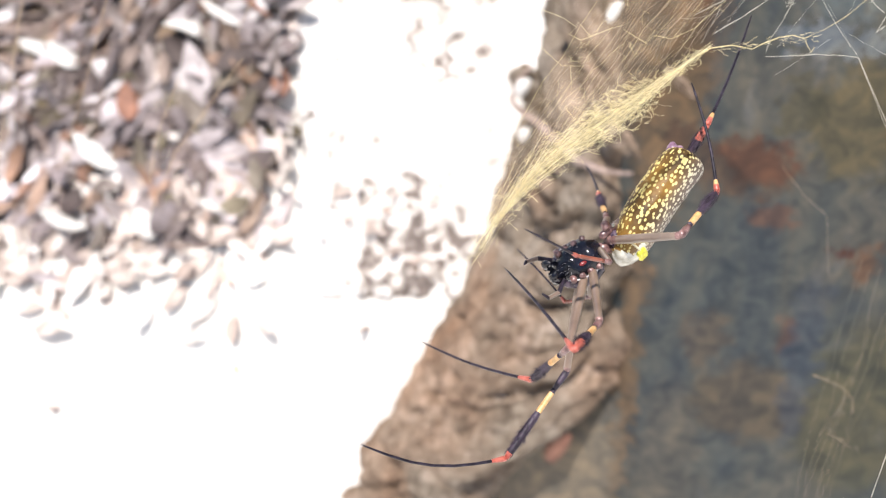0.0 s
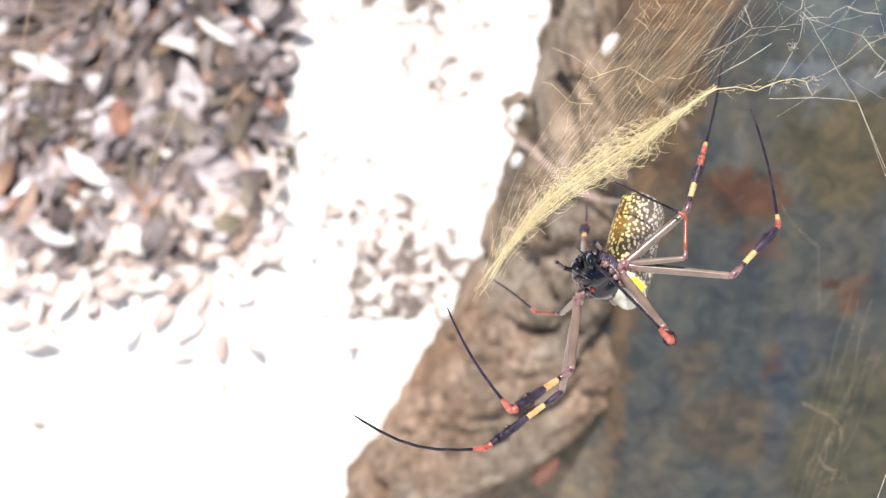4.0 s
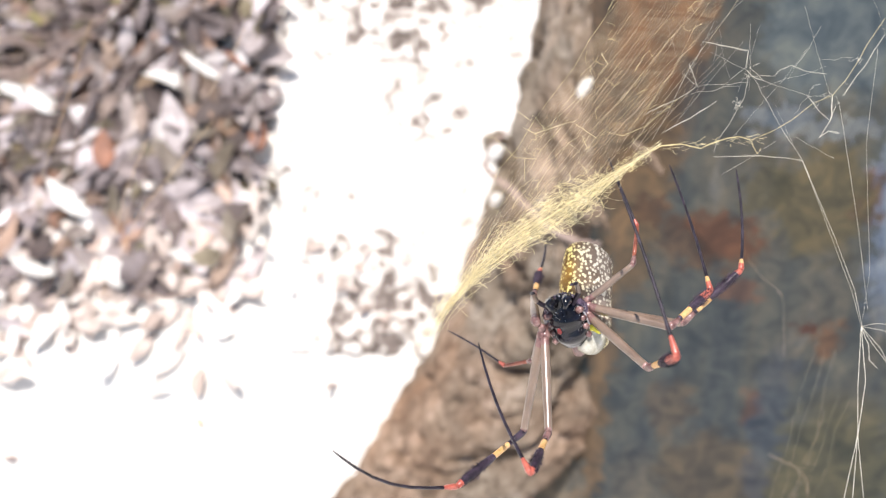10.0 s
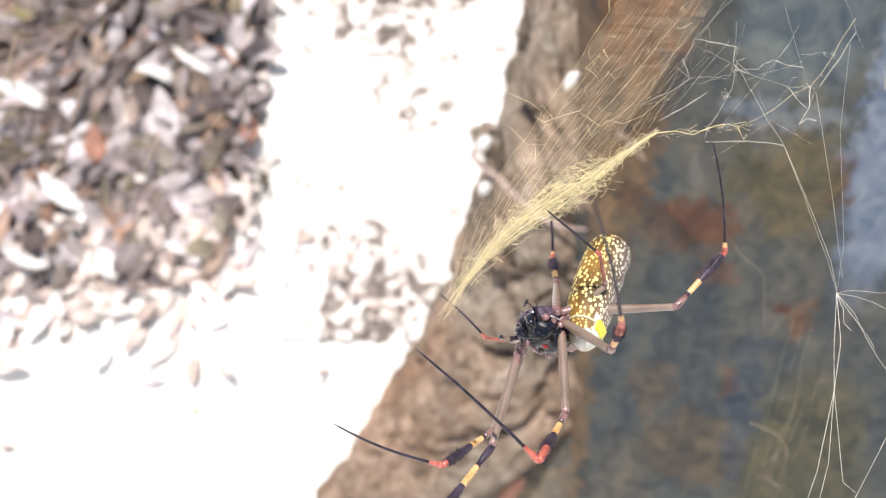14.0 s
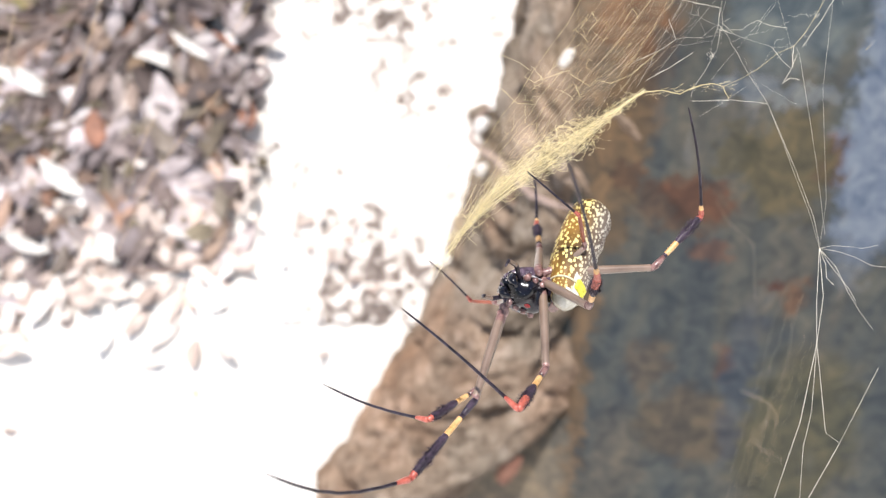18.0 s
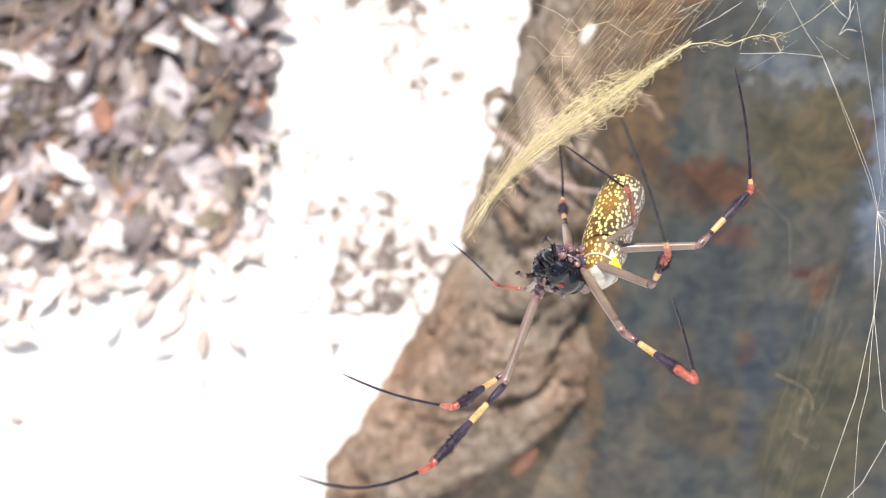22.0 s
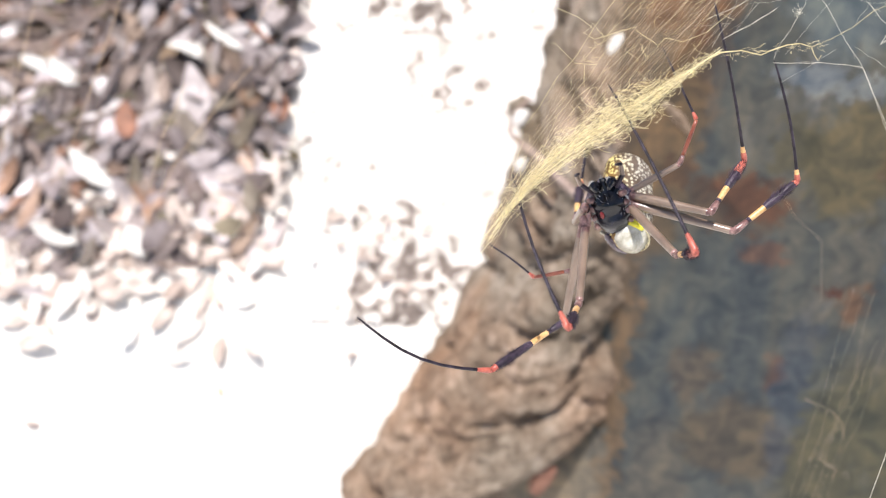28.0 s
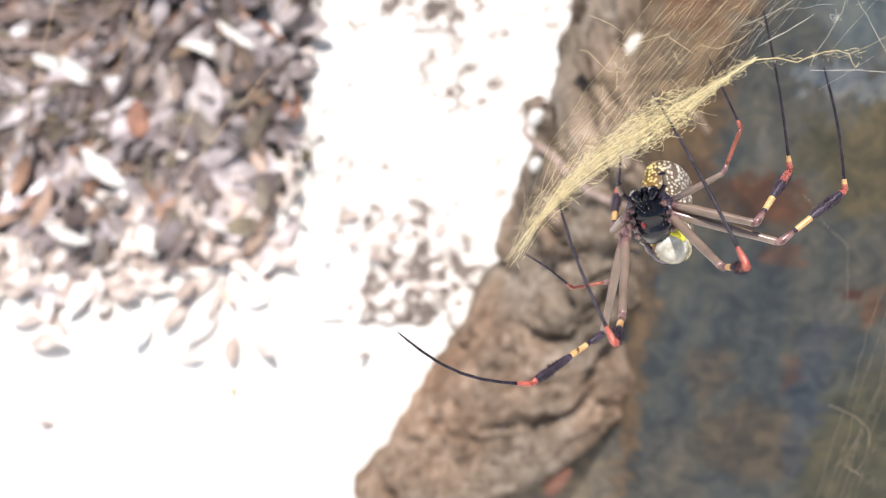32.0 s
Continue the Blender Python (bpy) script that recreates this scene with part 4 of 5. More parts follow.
    for line in ([(-0.1403, 0.1201, 0.0644), (-0.1541, 0.1297, 0.0352), (-0.1688, 0.1393, 0.0077)],
                 [(-0.1012, 0.1218, 0.0322), (-0.1279, 0.1309, 0.0035), (-0.1492, 0.1403, -0.0332)],
                 [(-0.1221, 0.121, 0.0263), (-0.1337, 0.1307, 0.0091), (-0.141, 0.1405, -0.0055)],
                 [(-0.0908, 0.1221, 0.0618), (-0.1059, 0.1316, 0.042)],
                 [(-0.1695, 0.119, 0.0582), (-0.1807, 0.1287, 0.0347), (-0.1924, 0.1383, 0.0092)]):
        tube(bm, line, 0.00011, 5)
    part("long_threads", bm, M_SILK_BROWN, web, "long dusty threads")["kind"] = "stuff"
    # anchor lines to the trunk and the sheet
    bm = bmesh.new()
    eye = Vector((-2.56 * G, -0.16, -2.26 * G))
    for p, k in ((V(-2.3, -1.9), 1.55), (V(-2.1, -1.75), 1.5), (V(-1.6, -0.9), 1.5), (V(5.2, 1.5), 1.1), (V(3.4, -6.9), 1.0), (V(0.4, 2.9), 1.1)):
        tube(bm, wob(rng, p, p + (p - eye) * k, 3, 0.0003), 0.00005, 3)
    part("anchor_threads", bm, M_SILK, web)["kind"] = "stuff"
    return web


web = build_web()


# ---- the spider ----
UNIT = 0.0001085
LENGTHS = {1: (187, 140, 217), 2: (165, 150, 330), 3: (150, 125, 286), 4: (100, 80, 139), 5: (95, 70, 137), 6: (172, 155, 292), 7: (183, 188, 275), 8: (130, 105, 170)}
BOW = {1: 0.03, 2: 0.01, 3: 0.015, 4: 0.0, 5: 0.02, 6: -0.03, 7: -0.09, 8: 0.02}
# each leg: its root in mm, then heading and depth angle of femur, tibia and metatarsus
POSE_A = {
    1: (6.8, 0.6, 4.1, 82, -63, 50, 41, -5, 26),
    2: (3.0, 0.1, -0.8, -175, -61, -110, -67, -43, 66),
    3: (6.1, 0.6, 5.8, 57, 18, 30, -13, 29, 29),
    4: (4.4, 0.4, 2.6, 164, -79, -76, -40, -61, -45),
    5: (1.7, 0.2, 1.6, 170, 30, -111, 51, -41, 3),
    6: (1.8, 0.0, -1.5, -160, -44, -144, 51, -79, 42),
    7: (1.0, 0.0, -1.7, -171, 3, -142, -13, -75, -27),
    8: (5.8, 0.7, 6.9, 67, 80, -3, 63, -7, 65)}
POSE_B = {
    1: (3.8, 0.1, 2.2, 99, 16, 46, -5, 7, 28),
    2: (3.8, 0.1, 1.1, 134, -49, 16, -76, -13, 28),
    3: (3.8, 0.1, 2.7, 103, -32, 56, 34, -8, 34),
    4: (3.8, 0.1, 3.8, 50, -8, 13, 31, -20, 15),
    5: (-4.9, -0.2, -2.2, -172, 51, -108, 41, -61, 25),
    6: (-4.3, -0.2, -2.7, -180, -26, -126, -71, -24, 51),
    7: (-4.9, -0.2, -2.7, -171, 11, -118, -45, -60, -43),
    8: (-6.0, -0.2, 0.0, 10, 75, 22, 61, 22, 65)}
POSE_C = {
    1: (4.9, 0.0, 4.0, 88, 2, 46, 15, -16, -28),
    2: (3.3, 0.0, 1.1, -177, -37, -127, -61, -54, 45),
    3: (3.3, 0.0, 2.2, 121, -62, -8, -66, -26, -51),
    4: (3.3, 0.0, 1.6, 48, -9, -19, -44, -54, -31),
    5: (-2.2, 0.0, 0.5, -142, 67, -90, 44, -47, 28),
    6: (-4.3, 0.0, -3.8, -164, 25, -110, -50, -82, 43),
    7: (-4.7, 0.0, -3.8, -159, -36, -133, -41, -70, -47),
    8: (2.5, 0.0, 4.3, 24, 72, 5, 62, 2, 40)}
POSE_D = {
    1: (3.2, 0.1, 0.6, 106, -16, 51, 4, -21, -23),
    2: (3.2, 0.1, 0.4, 147, -50, -64, -87, -21, 28),
    3: (3.2, 0.1, 2.2, 105, -29, 37, 22, -22, -29),
    4: (3.4, 0.1, 2.6, 60, -16, 17, -14, -25, 2),
    5: (-4.3, -0.1, -3.3, -166, 21, -102, 12, -54, 38),
    6: (-4.6, -0.1, -3.9, -170, -40, -131, -73, -18, 30),
    7: (-5.1, -0.1, -3.9, -172, 16, -120, -34, -65, -32),
    8: (-4.9, -0.2, -0.6, -178, 81, 13, 41, 11, 44)}
POSE_A2 = {
    1: (6.5, 0.3, 2.6, 94, -33, 50, 44, -22, 36),
    2: (4.4, 0.2, 1.0, 160, -59, -95, -58, -75, 57),
    3: (6.0, 0.3, 3.2, 34, -9, 36, 24, 35, 31),
    4: (5.5, 0.3, 2.6, 81, -73, 14, -56, -45, -37),
    5: (0.0, 0.0, 1.1, 177, 45, -105, 53, -50, 26),
    6: (-2.2, -0.3, -4.8, -155, -55, -133, 55, -78, 42),
    7: (-2.8, -0.3, -4.8, -174, 21, -136, 17, -81, -24),
    8: (0.6, 0.1, 2.2, 28, 77, 4, 66, 16, 73)}
POSE_B1 = {
    1: (4.9, 0.3, 1.8, 96, 4, 48, 13, -11, -14),
    2: (4.9, 0.2, 0.2, 148, -54, -47, -88, -25, 59),
    3: (4.9, 0.3, 1.8, 57, 14, 16, 18, 18, 41),
    4: (6.0, 0.3, 2.3, 84, 1, 3, 47, -69, 20),
    5: (-4.4, -0.4, -5.7, -129, 63, -90, 50, -56, 36),
    6: (-4.4, -0.3, -5.2, -167, -53, -77, -78, -20, 55),
    7: (-3.8, -0.3, -4.6, -171, 14, -111, -45, -60, -37),
    8: (-3.2, -0.1, 2.4, 22, 72, 28, 70, 29, 71)}
POSE_BC = {
    1: (5.5, 0.2, 4.8, 89, -11, 46, 21, -18, -16),
    2: (5.4, 0.2, 2.7, 163, -56, -23, -85, -6, 60),
    3: (6.0, 0.2, 3.8, 112, -46, -2, -64, -41, -40),
    4: (7.1, 0.2, 5.6, 67, -39, 2, -35, -34, -33),
    5: (-3.8, -0.1, -2.7, -132, 70, -91, 43, -54, 31),
    6: (-2.7, -0.1, -2.7, -161, 19, -116, -60, -73, 40),
    7: (-3.3, -0.1, -2.7, -151, -42, -109, -58, -45, -50),
    8: (0.6, 0.0, 6.0, -2, 71, 7, 68, 5, 63)}
POSE_CD = {
    1: (5.9, 0.1, 4.4, 87, -12, 46, 9, -13, -8),
    2: (4.9, 0.0, 0.6, 137, -78, 35, -78, 5, 61),
    3: (5.4, 0.1, 2.8, 110, -32, 1, -63, -39, -38),
    4: (7.0, 0.1, 4.9, 62, -46, -25, -47, -63, -17),
    5: (-3.8, 0.0, -2.7, -146, 72, -81, 36, -47, 21),
    6: (-3.8, 0.0, -4.9, -159, 28, -118, -39, -84, 40),
    7: (-3.8, 0.0, -4.4, -154, -26, -132, -24, -76, -59),
    8: (1.0, 0.0, 4.9, 6, 72, 11, 65, 3, 38)}
POSE_D1 = {
    1: (4.1, 0.0, 1.5, 109, -1, 53, 6, -10, -11),
    2: (4.1, 0.0, 0.9, 143, -28, -47, -87, -26, 19),
    3: (4.1, 0.0, 2.2, 107, -14, 44, 13, -30, -34),
    4: (5.1, 0.0, 4.2, 43, 4, 9, 9, -14, -3),
    5: (-5.0, 0.0, -6.8, -175, 42, -97, 31, -55, 31),
    6: (-5.0, 0.0, -4.1, 178, -38, -139, -70, -22, 22),
    7: (-5.6, 0.0, -4.1, -171, 16, -119, -35, -63, -33),
    8: (-5.6, 0.0, -1.4, 22, 75, 18, 58, 20, 60)}
POSE_C2 = {
    1: (5.4, 0.1, 4.2, 88, -5, 46, 12, -14, -18),
    2: (4.1, 0.0, 0.9, 155, -48, 126, -47, 25, 70),
    3: (4.3, 0.1, 2.5, 114, -47, -3, -65, -33, -45),
    4: (5.2, 0.1, 3.2, 54, -28, -22, -46, -59, -24),
    5: (-3.0, 0.0, -1.1, -144, 70, -85, 40, -47, 24),
    6: (-4.0, 0.0, -4.3, -162, 27, -114, -45, -83, 42),
    7: (-4.2, 0.0, -4.1, -156, -31, -132, -33, -73, -53),
    8: (1.8, 0.0, 4.6, 15, 72, 8, 64, 3, 39)}
# head's way, head's back; abdomen's middle in mm, its way to the rear, its back
BODY = {
    "A": ((-0.85, -0.15, -0.42), (0.2, 0.85, -0.3), (15.5, 3.0, 9.6), (0.57, 0.15, 0.81), (-0.7, 0.2, 0.5)),
    "A2": ((-0.75, -0.30, 0.05), (0.1, 0.9, 0.0), (15.2, 3.0, 7.0), (0.50, 0.25, 0.82), (-0.75, 0.2, 0.3)),
    "B1": ((-0.32, -0.40, 0.80), (0.1, 0.8, 0.5), (6.5, 9.0, 3.2), (0.15, 0.60, 0.77), (-0.6, 0.5, -0.4)),
    "B": ((-0.32, -0.40, 0.80), (0.1, 0.8, 0.5), (5.4, 9.5, 3.4), (0.10, 0.66, 0.74), (-0.6, 0.5, -0.4)),
    "BC": ((-0.55, -0.45, 0.40), (0.0, 0.9, 0.4), (7.8, 5.5, 8.0), (0.22, 0.48, 0.85), (-0.75, 0.35, 0.0)),
    "C": ((-0.62, -0.35, 0.35), (-0.1, 0.9, 0.3), (11.2, 5.0, 6.6), (0.38, 0.64, 0.80), (-0.8, 0.3, 0.1)),
    "C2": ((-0.61, -0.38, 0.38), (-0.1, 0.9, 0.3), (10.9, 5.0, 6.9), (0.36, 0.62, 0.80), (-0.8, 0.3, 0.1)),
    "CD": ((-0.60, -0.40, 0.40), (-0.1, 0.9, 0.3), (10.6, 5.0, 6.9), (0.33, 0.60, 0.81), (-0.8, 0.3, 0.1)),
    "D1": ((-0.32, -0.40, 0.82), (0.1, 0.8, 0.5), (5.6, 9.5, 0.6), (0.12, 0.72, 0.68), (-0.6, 0.5, -0.4)),
    "D": ((-0.32, -0.40, 0.82), (0.1, 0.8, 0.5), (5.6, 9.5, 0.6), (0.12, 0.72, 0.68), (-0.6, 0.5, -0.4))}
POSES = {"A": POSE_A, "A2": POSE_A2, "B1": POSE_B1, "B": POSE_B, "BC": POSE_BC, "C": POSE_C, "C2": POSE_C2, "CD": POSE_CD, "D1": POSE_D1, "D": POSE_D}
# when it holds which pose; it moves smoothly between them
HOLDS = [(0.0, "A"), (2.5, "A"), (3.2, "A2"), (4.4, "B1"), (5.5, "B1"), (6.05, "B"), (10.2, "B"), (11.0, "BC"), (11.9, "C"), (21.7, "C"), (22.0, "C2"), (22.3, "CD"), (22.95, "D1"), (25.0, "D1"), (27.5, "D"), (32.0, "D")]


def way(az, el):
    a, e = radians(az), radians(el)
    return Vector((math.sin(a) * math.cos(e), math.sin(e), math.cos(a) * math.cos(e)))


def frame_of(z, ref, at):
    z = z.normalized()
    x = ref - z * ref.dot(z)
    x = x.normalized() if x.length > 1e-4 else z.orthogonal().normalized()
    y = z.cross(x)
    m = Matrix((x, y, z)).transposed().to_4x4()
    m.translation = at
    return m


def state(t):
    """Pose left, pose taken up and how far, at t."""
    for (a, p), (c, q) in zip(HOLDS, HOLDS[1:]):
        if t <= c:
            return (p, q, smooth(a, c, t)) if p != q else (p, p, 0.0)
    return HOLDS[-1][1], HOLDS[-1][1], 0.0


def leg_frames(i, t):
    p, q, k = state(t)
    a, b = POSES[p][i], POSES[q][i]
    at = Vector(a[:3]).lerp(Vector(b[:3]), k) * 0.001
    out = []
    for s in range(3):
        d = way(*a[3 + 2 * s:5 + 2 * s])
        if k:
            d = d.slerp(way(*b[3 + 2 * s:5 + 2 * s]), k)
        m = frame_of(d, Vector((0, -1, 0)), at)
        ln = LENGTHS[i][s] * UNIT
        if s == 1:
            out.append(m)
            m2 = m.copy()
            m2.translation = at + d * ln * 0.2
            out.append(m2)
        else:
            out.append(m)
        at = at + d * ln
    return out


def body_frames(t):
    p, q, k = state(t)
    a, b = BODY[p], BODY[q]
    v = [Vector(x).normalized().slerp(Vector(y).normalized(), k) if j != 2 else Vector(x).lerp(Vector(y), k) * 0.001 for j, (x, y) in enumerate(zip(a, b))]
    return frame_of(v[0], v[1], Vector()), frame_of(v[3], v[4], v[2])


def build_spider():
    rng = random.Random(5)
    root = tagged(new("orb_weaver_spider"), "golden orb-weaver spider with spotted abdomen and tufted banded legs", "spider")
    root.rotation_mode = "QUATERNION"
    # head and thorax: z forward, x back of the body
    bm = bmesh.new()
    n = 18
    prof = [(-0.0058 + 0.0118 * k / n, 0.0038 * (1 - abs(2 * k / n - 0.9) ** 2.2 * 0.9) ** 0.5 * (1 - 0.42 * smooth(0.5, 1, k / n)) if 0 < k < n else 0.0006, 0.0004 * math.sin(k)) for k in range(n + 1)]
    lathe(bm, prof, 30, 0.94)
    for v in bm.verts:
        v.co.x *= 0.8
        v.co *= 1 + 0.03 * fbm(v.co, 220, 2)
    head = part("cephalothorax", bm, M_BLACK, root, "glossy black head and chest plate")
    bm = bmesh.new()
    lathe(bm, [(-0.0050, 0.0012, 0), (-0.0042, 0.0034, 0), (-0.002, 0.0044, 0), (0.0012, 0.0043, 0), (0.0036, 0.0030, 0), (0.0050, 0.0012, 0)], 20, 1.1)
    for v in bm.verts:
        v.co.x = v.co.x * 0.45 + 0.0016
    part("carapace", bm, M_PLATE, head, "violet-grey back shield")
    for s in (-1, 1):
        bm = bmesh.new()
        tube(bm, [(-0.0004, s * 0.0014, 0.0040), (-0.0018, s * 0.0016, 0.0056), (-0.0034, s * 0.0015, 0.0060), (-0.0044, s * 0.0011, 0.0052)], [0.0010, 0.0011, 0.0008, 0.0003], 9)
        part("chelicera", bm, M_BLACK, head, "black jaw")
        bm = bmesh.new()
        tube(bm, [(-0.0014, s * 0.0022, 0.0040), (-0.0012, s * 0.0040, 0.0062), (-0.0020, s * 0.0042, 0.0086), (-0.0036, s * 0.0034, 0.0094)], [0.0004, 0.0005, 0.0004, 0.0002], 7, [1, 0, 1])
        part("palp", bm, [M_TAN, M_LEGBLACK], head)
    bm = bmesh.new()
    for k in range(420):
        z, a = rng.uniform(-0.0052, 0.0050), rng.uniform(0, 6.28)
        r = 0.0037 * max(0.1, 1 - abs(z / 0.0062) ** 2.2) ** 0.5 * (1 - 0.35 * smooth(0, 0.006, z))
        if math.cos(a) < -0.45 and rng.random() < 0.7:
            continue
        d = Vector((0.8 * math.cos(a), 0.95 * math.sin(a), 0))
        o = d * r + Vector((0.0003, 0, z))
        ln = rng.uniform(0.0004, 0.0011)
        tube(bm, [o, o + d * ln * 0.6 + Vector((0, 0, ln * 0.5)), o + d * ln * 0.8 + Vector((0, 0, ln))], [0.000035, 0.00003, 0.000008], 3)
    part("hairs", bm, M_HAIR, head, "short silvery hairs")["kind"] = "stuff"
    for s in (-1, 1):
        bm = bmesh.new()
        tube(bm, [(-0.0010, s * 0.0035, -0.0030), (-0.0006, s * 0.0038, -0.0010), (-0.0006, s * 0.0036, 0.0012), (-0.0010, s * 0.0028, 0.0034)], [0.00008, 0.0002, 0.0002, 0.00006], 6)
        part("side_stripe", bm, M_HAIR, head, "pale line of hairs along the side")
    for k in range(8):
        bm = bmesh.new()
        bmesh.ops.create_icosphere(bm, subdivisions=1, radius=0.00035, matrix=Matrix.Translation((0.0012 + 0.0006 * (k // 4), (k % 4 - 1.5) * 0.0011, 0.0048 - 0.0004 * (k // 4))))
        part("eye", bm, M_BLACK, head)
    bm = bmesh.new()
    bmesh.ops.create_icosphere(bm, subdivisions=2, radius=0.0008, matrix=Matrix.Translation((-0.0026, 0.0016, -0.0004)) @ Matrix.Diagonal((0.4, 0.55, 1.0, 1)))
    part("lip", bm, M_LIP, head, "red mouth patch")
    for k in range(8):
        s, j = (-1 if k % 2 else 1), k // 2
        bm = bmesh.new()
        z = 0.0028 - 0.0021 * j
        tube(bm, [(0.0004, s * 0.0018, z * 0.7), (-0.0010, s * 0.0029, z * 0.85), (-0.0016, s * 0.0036, z * 0.95)], [0.0006, 0.0007, 0.0005], 10)
        part("coxa", bm, M_COXA, head)
    bm = bmesh.new()
    tube(bm, [(0.0004, 0, -0.0050), (0.0010, 0, -0.0066), (0.0016, 0, -0.0084)], [0.0016, 0.0012, 0.0014], 10)
    part("pedicel", bm, M_COXA, head)
    # abdomen: z to the rear, x the back
    bm = bmesh.new()
    n, half = 84, 0.0128
    prof, mats = [], []
    for k in range(n + 1):
        s = 2 * k / n - 1
        r = 0.0045 * max(0.02, (1 - abs(s) ** (2.2 if s < 0 else 15.0))) ** 0.5 * (1.0 - 0.02 * s)
        prof.append((s * half, r, 0.0009 * (1 - s * s)))
        mats.append(0)
    lathe(bm, prof, 72, 1.36, mats[:-1])
    for f in bm.faces:  # the silvery front and the front of the belly
        c = f.calc_center_median()
        f.material_index = 1 if c.z < -0.0106 - 0.0012 * c.x / 0.005 or (c.x < -0.0016 and c.z < -0.0070 + 0.5 * (c.x + 0.0016)) else 0
    for v in bm.verts:
        v.co.x += 0.0002 * fbm(v.co, 300, 2)
        v.co.y += 0.0002 * fbm(v.co + Vector((1, 0, 0)), 300, 2)
    abdomen = part("abdomen", bm, [M_ABDO, M_PALE], root, "olive-brown abdomen dotted with yellow and white spots")
    bm = bmesh.new()
    ring = min(prof, key=lambda q: abs(q[0] + 0.0088))
    tube(bm, [(ring[2] + (ring[1] + 0.00005) * math.cos(a), 1.36 * (ring[1] + 0.00005) * math.sin(a), ring[0]) for a in [0.5 * math.pi + 0.1 * k for k in range(64)]], 0.00022, 6)
    part("belly_rim", bm, M_CREAM, abdomen, "cream line round the front of the abdomen")
    bm = bmesh.new()
    pts = [(0.0005 + 0.0035 * math.cos(a), 0.0047 * math.sin(a), -0.0089) for a in [2.35 + 0.085 * k for k in range(11)]]
    for dz, f in ((-0.0005, 0.96), (0.0, 1.0), (0.0005, 1.035)):
        tube(bm, [(f * x, f * y, z + dz) for x, y, z in pts], [0.0001] + [0.00055] * 9 + [0.0001], 8)
    part("yellow_patch", bm, M_CITRON, abdomen, "bright lemon-yellow patch")
    bm = bmesh.new()
    bmesh.ops.create_icosphere(bm, subdivisions=3, radius=1, matrix=Matrix.Translation((0.0032, 0, -0.0090)) @ Matrix.Rotation(0.75, 4, "Y") @ Matrix.Diagonal((0.0015, 0.0033, 0.0023, 1)))
    plate = part("front_plate", bm, M_PLATE, abdomen, "dark violet plate at the waist")
    bm = bmesh.new()
    tube(bm, [(0.0046 + 0.0003 * math.sin(a), 0.0034 * math.cos(a), -0.0082 + 0.0016 * math.sin(a)) for a in [0.3 + 0.21 * k for k in range(13)]], [0.0001] + [0.0004] * 11 + [0.0001], 7)
    part("rim", bm, M_PALE, plate, "cream rim")
    for k in range(4):
        bm = bmesh.new()
        a = k * 1.57 + 0.6
        tube(bm, [(0.0024 + 0.0009 * math.cos(a), 0.0009 * math.sin(a), 0.0116), (0.0028 + 0.0011 * math.cos(a), 0.0011 * math.sin(a), 0.0127), (0.0031 + 0.0012 * math.cos(a), 0.0012 * math.sin(a), 0.0134)], [0.0013, 0.0010, 0.0004], 9)
        part("spinneret", bm, M_VIOLET, abdomen)
    legs = {}
    for i, (lf, lt, lm) in LENGTHS.items():
        tuft = i not in (4, 5)
        w = 1.0 if tuft else 0.75
        f, p, t, m = lf * UNIT, lt * UNIT * 0.2, lt * UNIT * 0.8, lm * UNIT
        bm = bmesh.new()
        tube(bm, [(0, 0, f * k) for k in (0, 0.05, 0.12, 0.3, 0.6, 0.90, 0.96, 1)], [w * r * 0.001 for r in (0.65, 0.85, 0.84, 0.92, 0.84, 0.70, 0.74, 0.6)], 9, [2, 2, 0, 0, 0, 0, 1])
        femur = part("femur", bm, [M_TAN, M_COXA, M_COXA], root, "brown leg segment, dark at the knee")
        bm = bmesh.new()
        tube(bm, [(0, 0, -0.0020), (0, 0.0001, -0.0014), (0, 0, -0.0007), (0, -0.0001, -0.0003), (0, 0, 0.0004), (0, 0, 0.0009)], [w * r * 0.001 for r in (0.4, 0.85, 0.7, 0.95, 0.98, 0.6)], 10)
        part("trochanter", bm, M_COXA, femur, "reddish-brown leg base")
        bm = bmesh.new()
        tube(bm, [(0, 0, p * k) for k in (-0.1, 0.2, 0.6, 1.02)], [w * r * 0.001 for r in (0.55, 0.72, 0.66, 0.5)], 9)
        patella = part("patella", bm, M_COXA if i != 7 else M_DARK, root)
        bm = bmesh.new()
        if tuft:
            tube(bm, [(0, 0, t * k) for k in (0, 0.06, 0.12, 0.34, 0.42, 0.7, 0.92, 1.0)], [w * r * 0.001 for r in (0.45, 0.55, 0.55, 0.6, 0.75, 0.8, 0.7, 0.5)], 9, [0, 1, 1, 0, 0, 2 if i in (2, 3) else 0, 2])
            tibia = part("tibia", bm, [M_DARK, M_YELLOW, M_RED], root, "dark tibia with a yellow band")
            bm = bmesh.new()
            for k in range(420):
                z, a = t * rng.uniform(0.38, 0.96), rng.uniform(0, 6.28)
                d = Vector((math.cos(a), math.sin(a), 0))
                ln = rng.uniform(0.0004, 0.0011) * (1 - 0.75 * abs(z / t - 0.66) / 0.3)
                o = Vector((0, 0, z)) + d * 0.0006
                tube(bm, [o, o + d * ln + Vector((0, 0, ln * 0.8))], [0.00006, 0.00001], 3)
            part("tuft", bm, M_DARK, tibia, "tuft of black bristles")
        else:
            tube(bm, [(0, 0, t * k) for k in (0, 0.2, 0.8, 1.0)], [w * r * 0.001 for r in (0.5, 0.55, 0.5, 0.45)], 9)
            tibia = part("tibia", bm, M_RUSSET, root, "reddish-brown tibia")
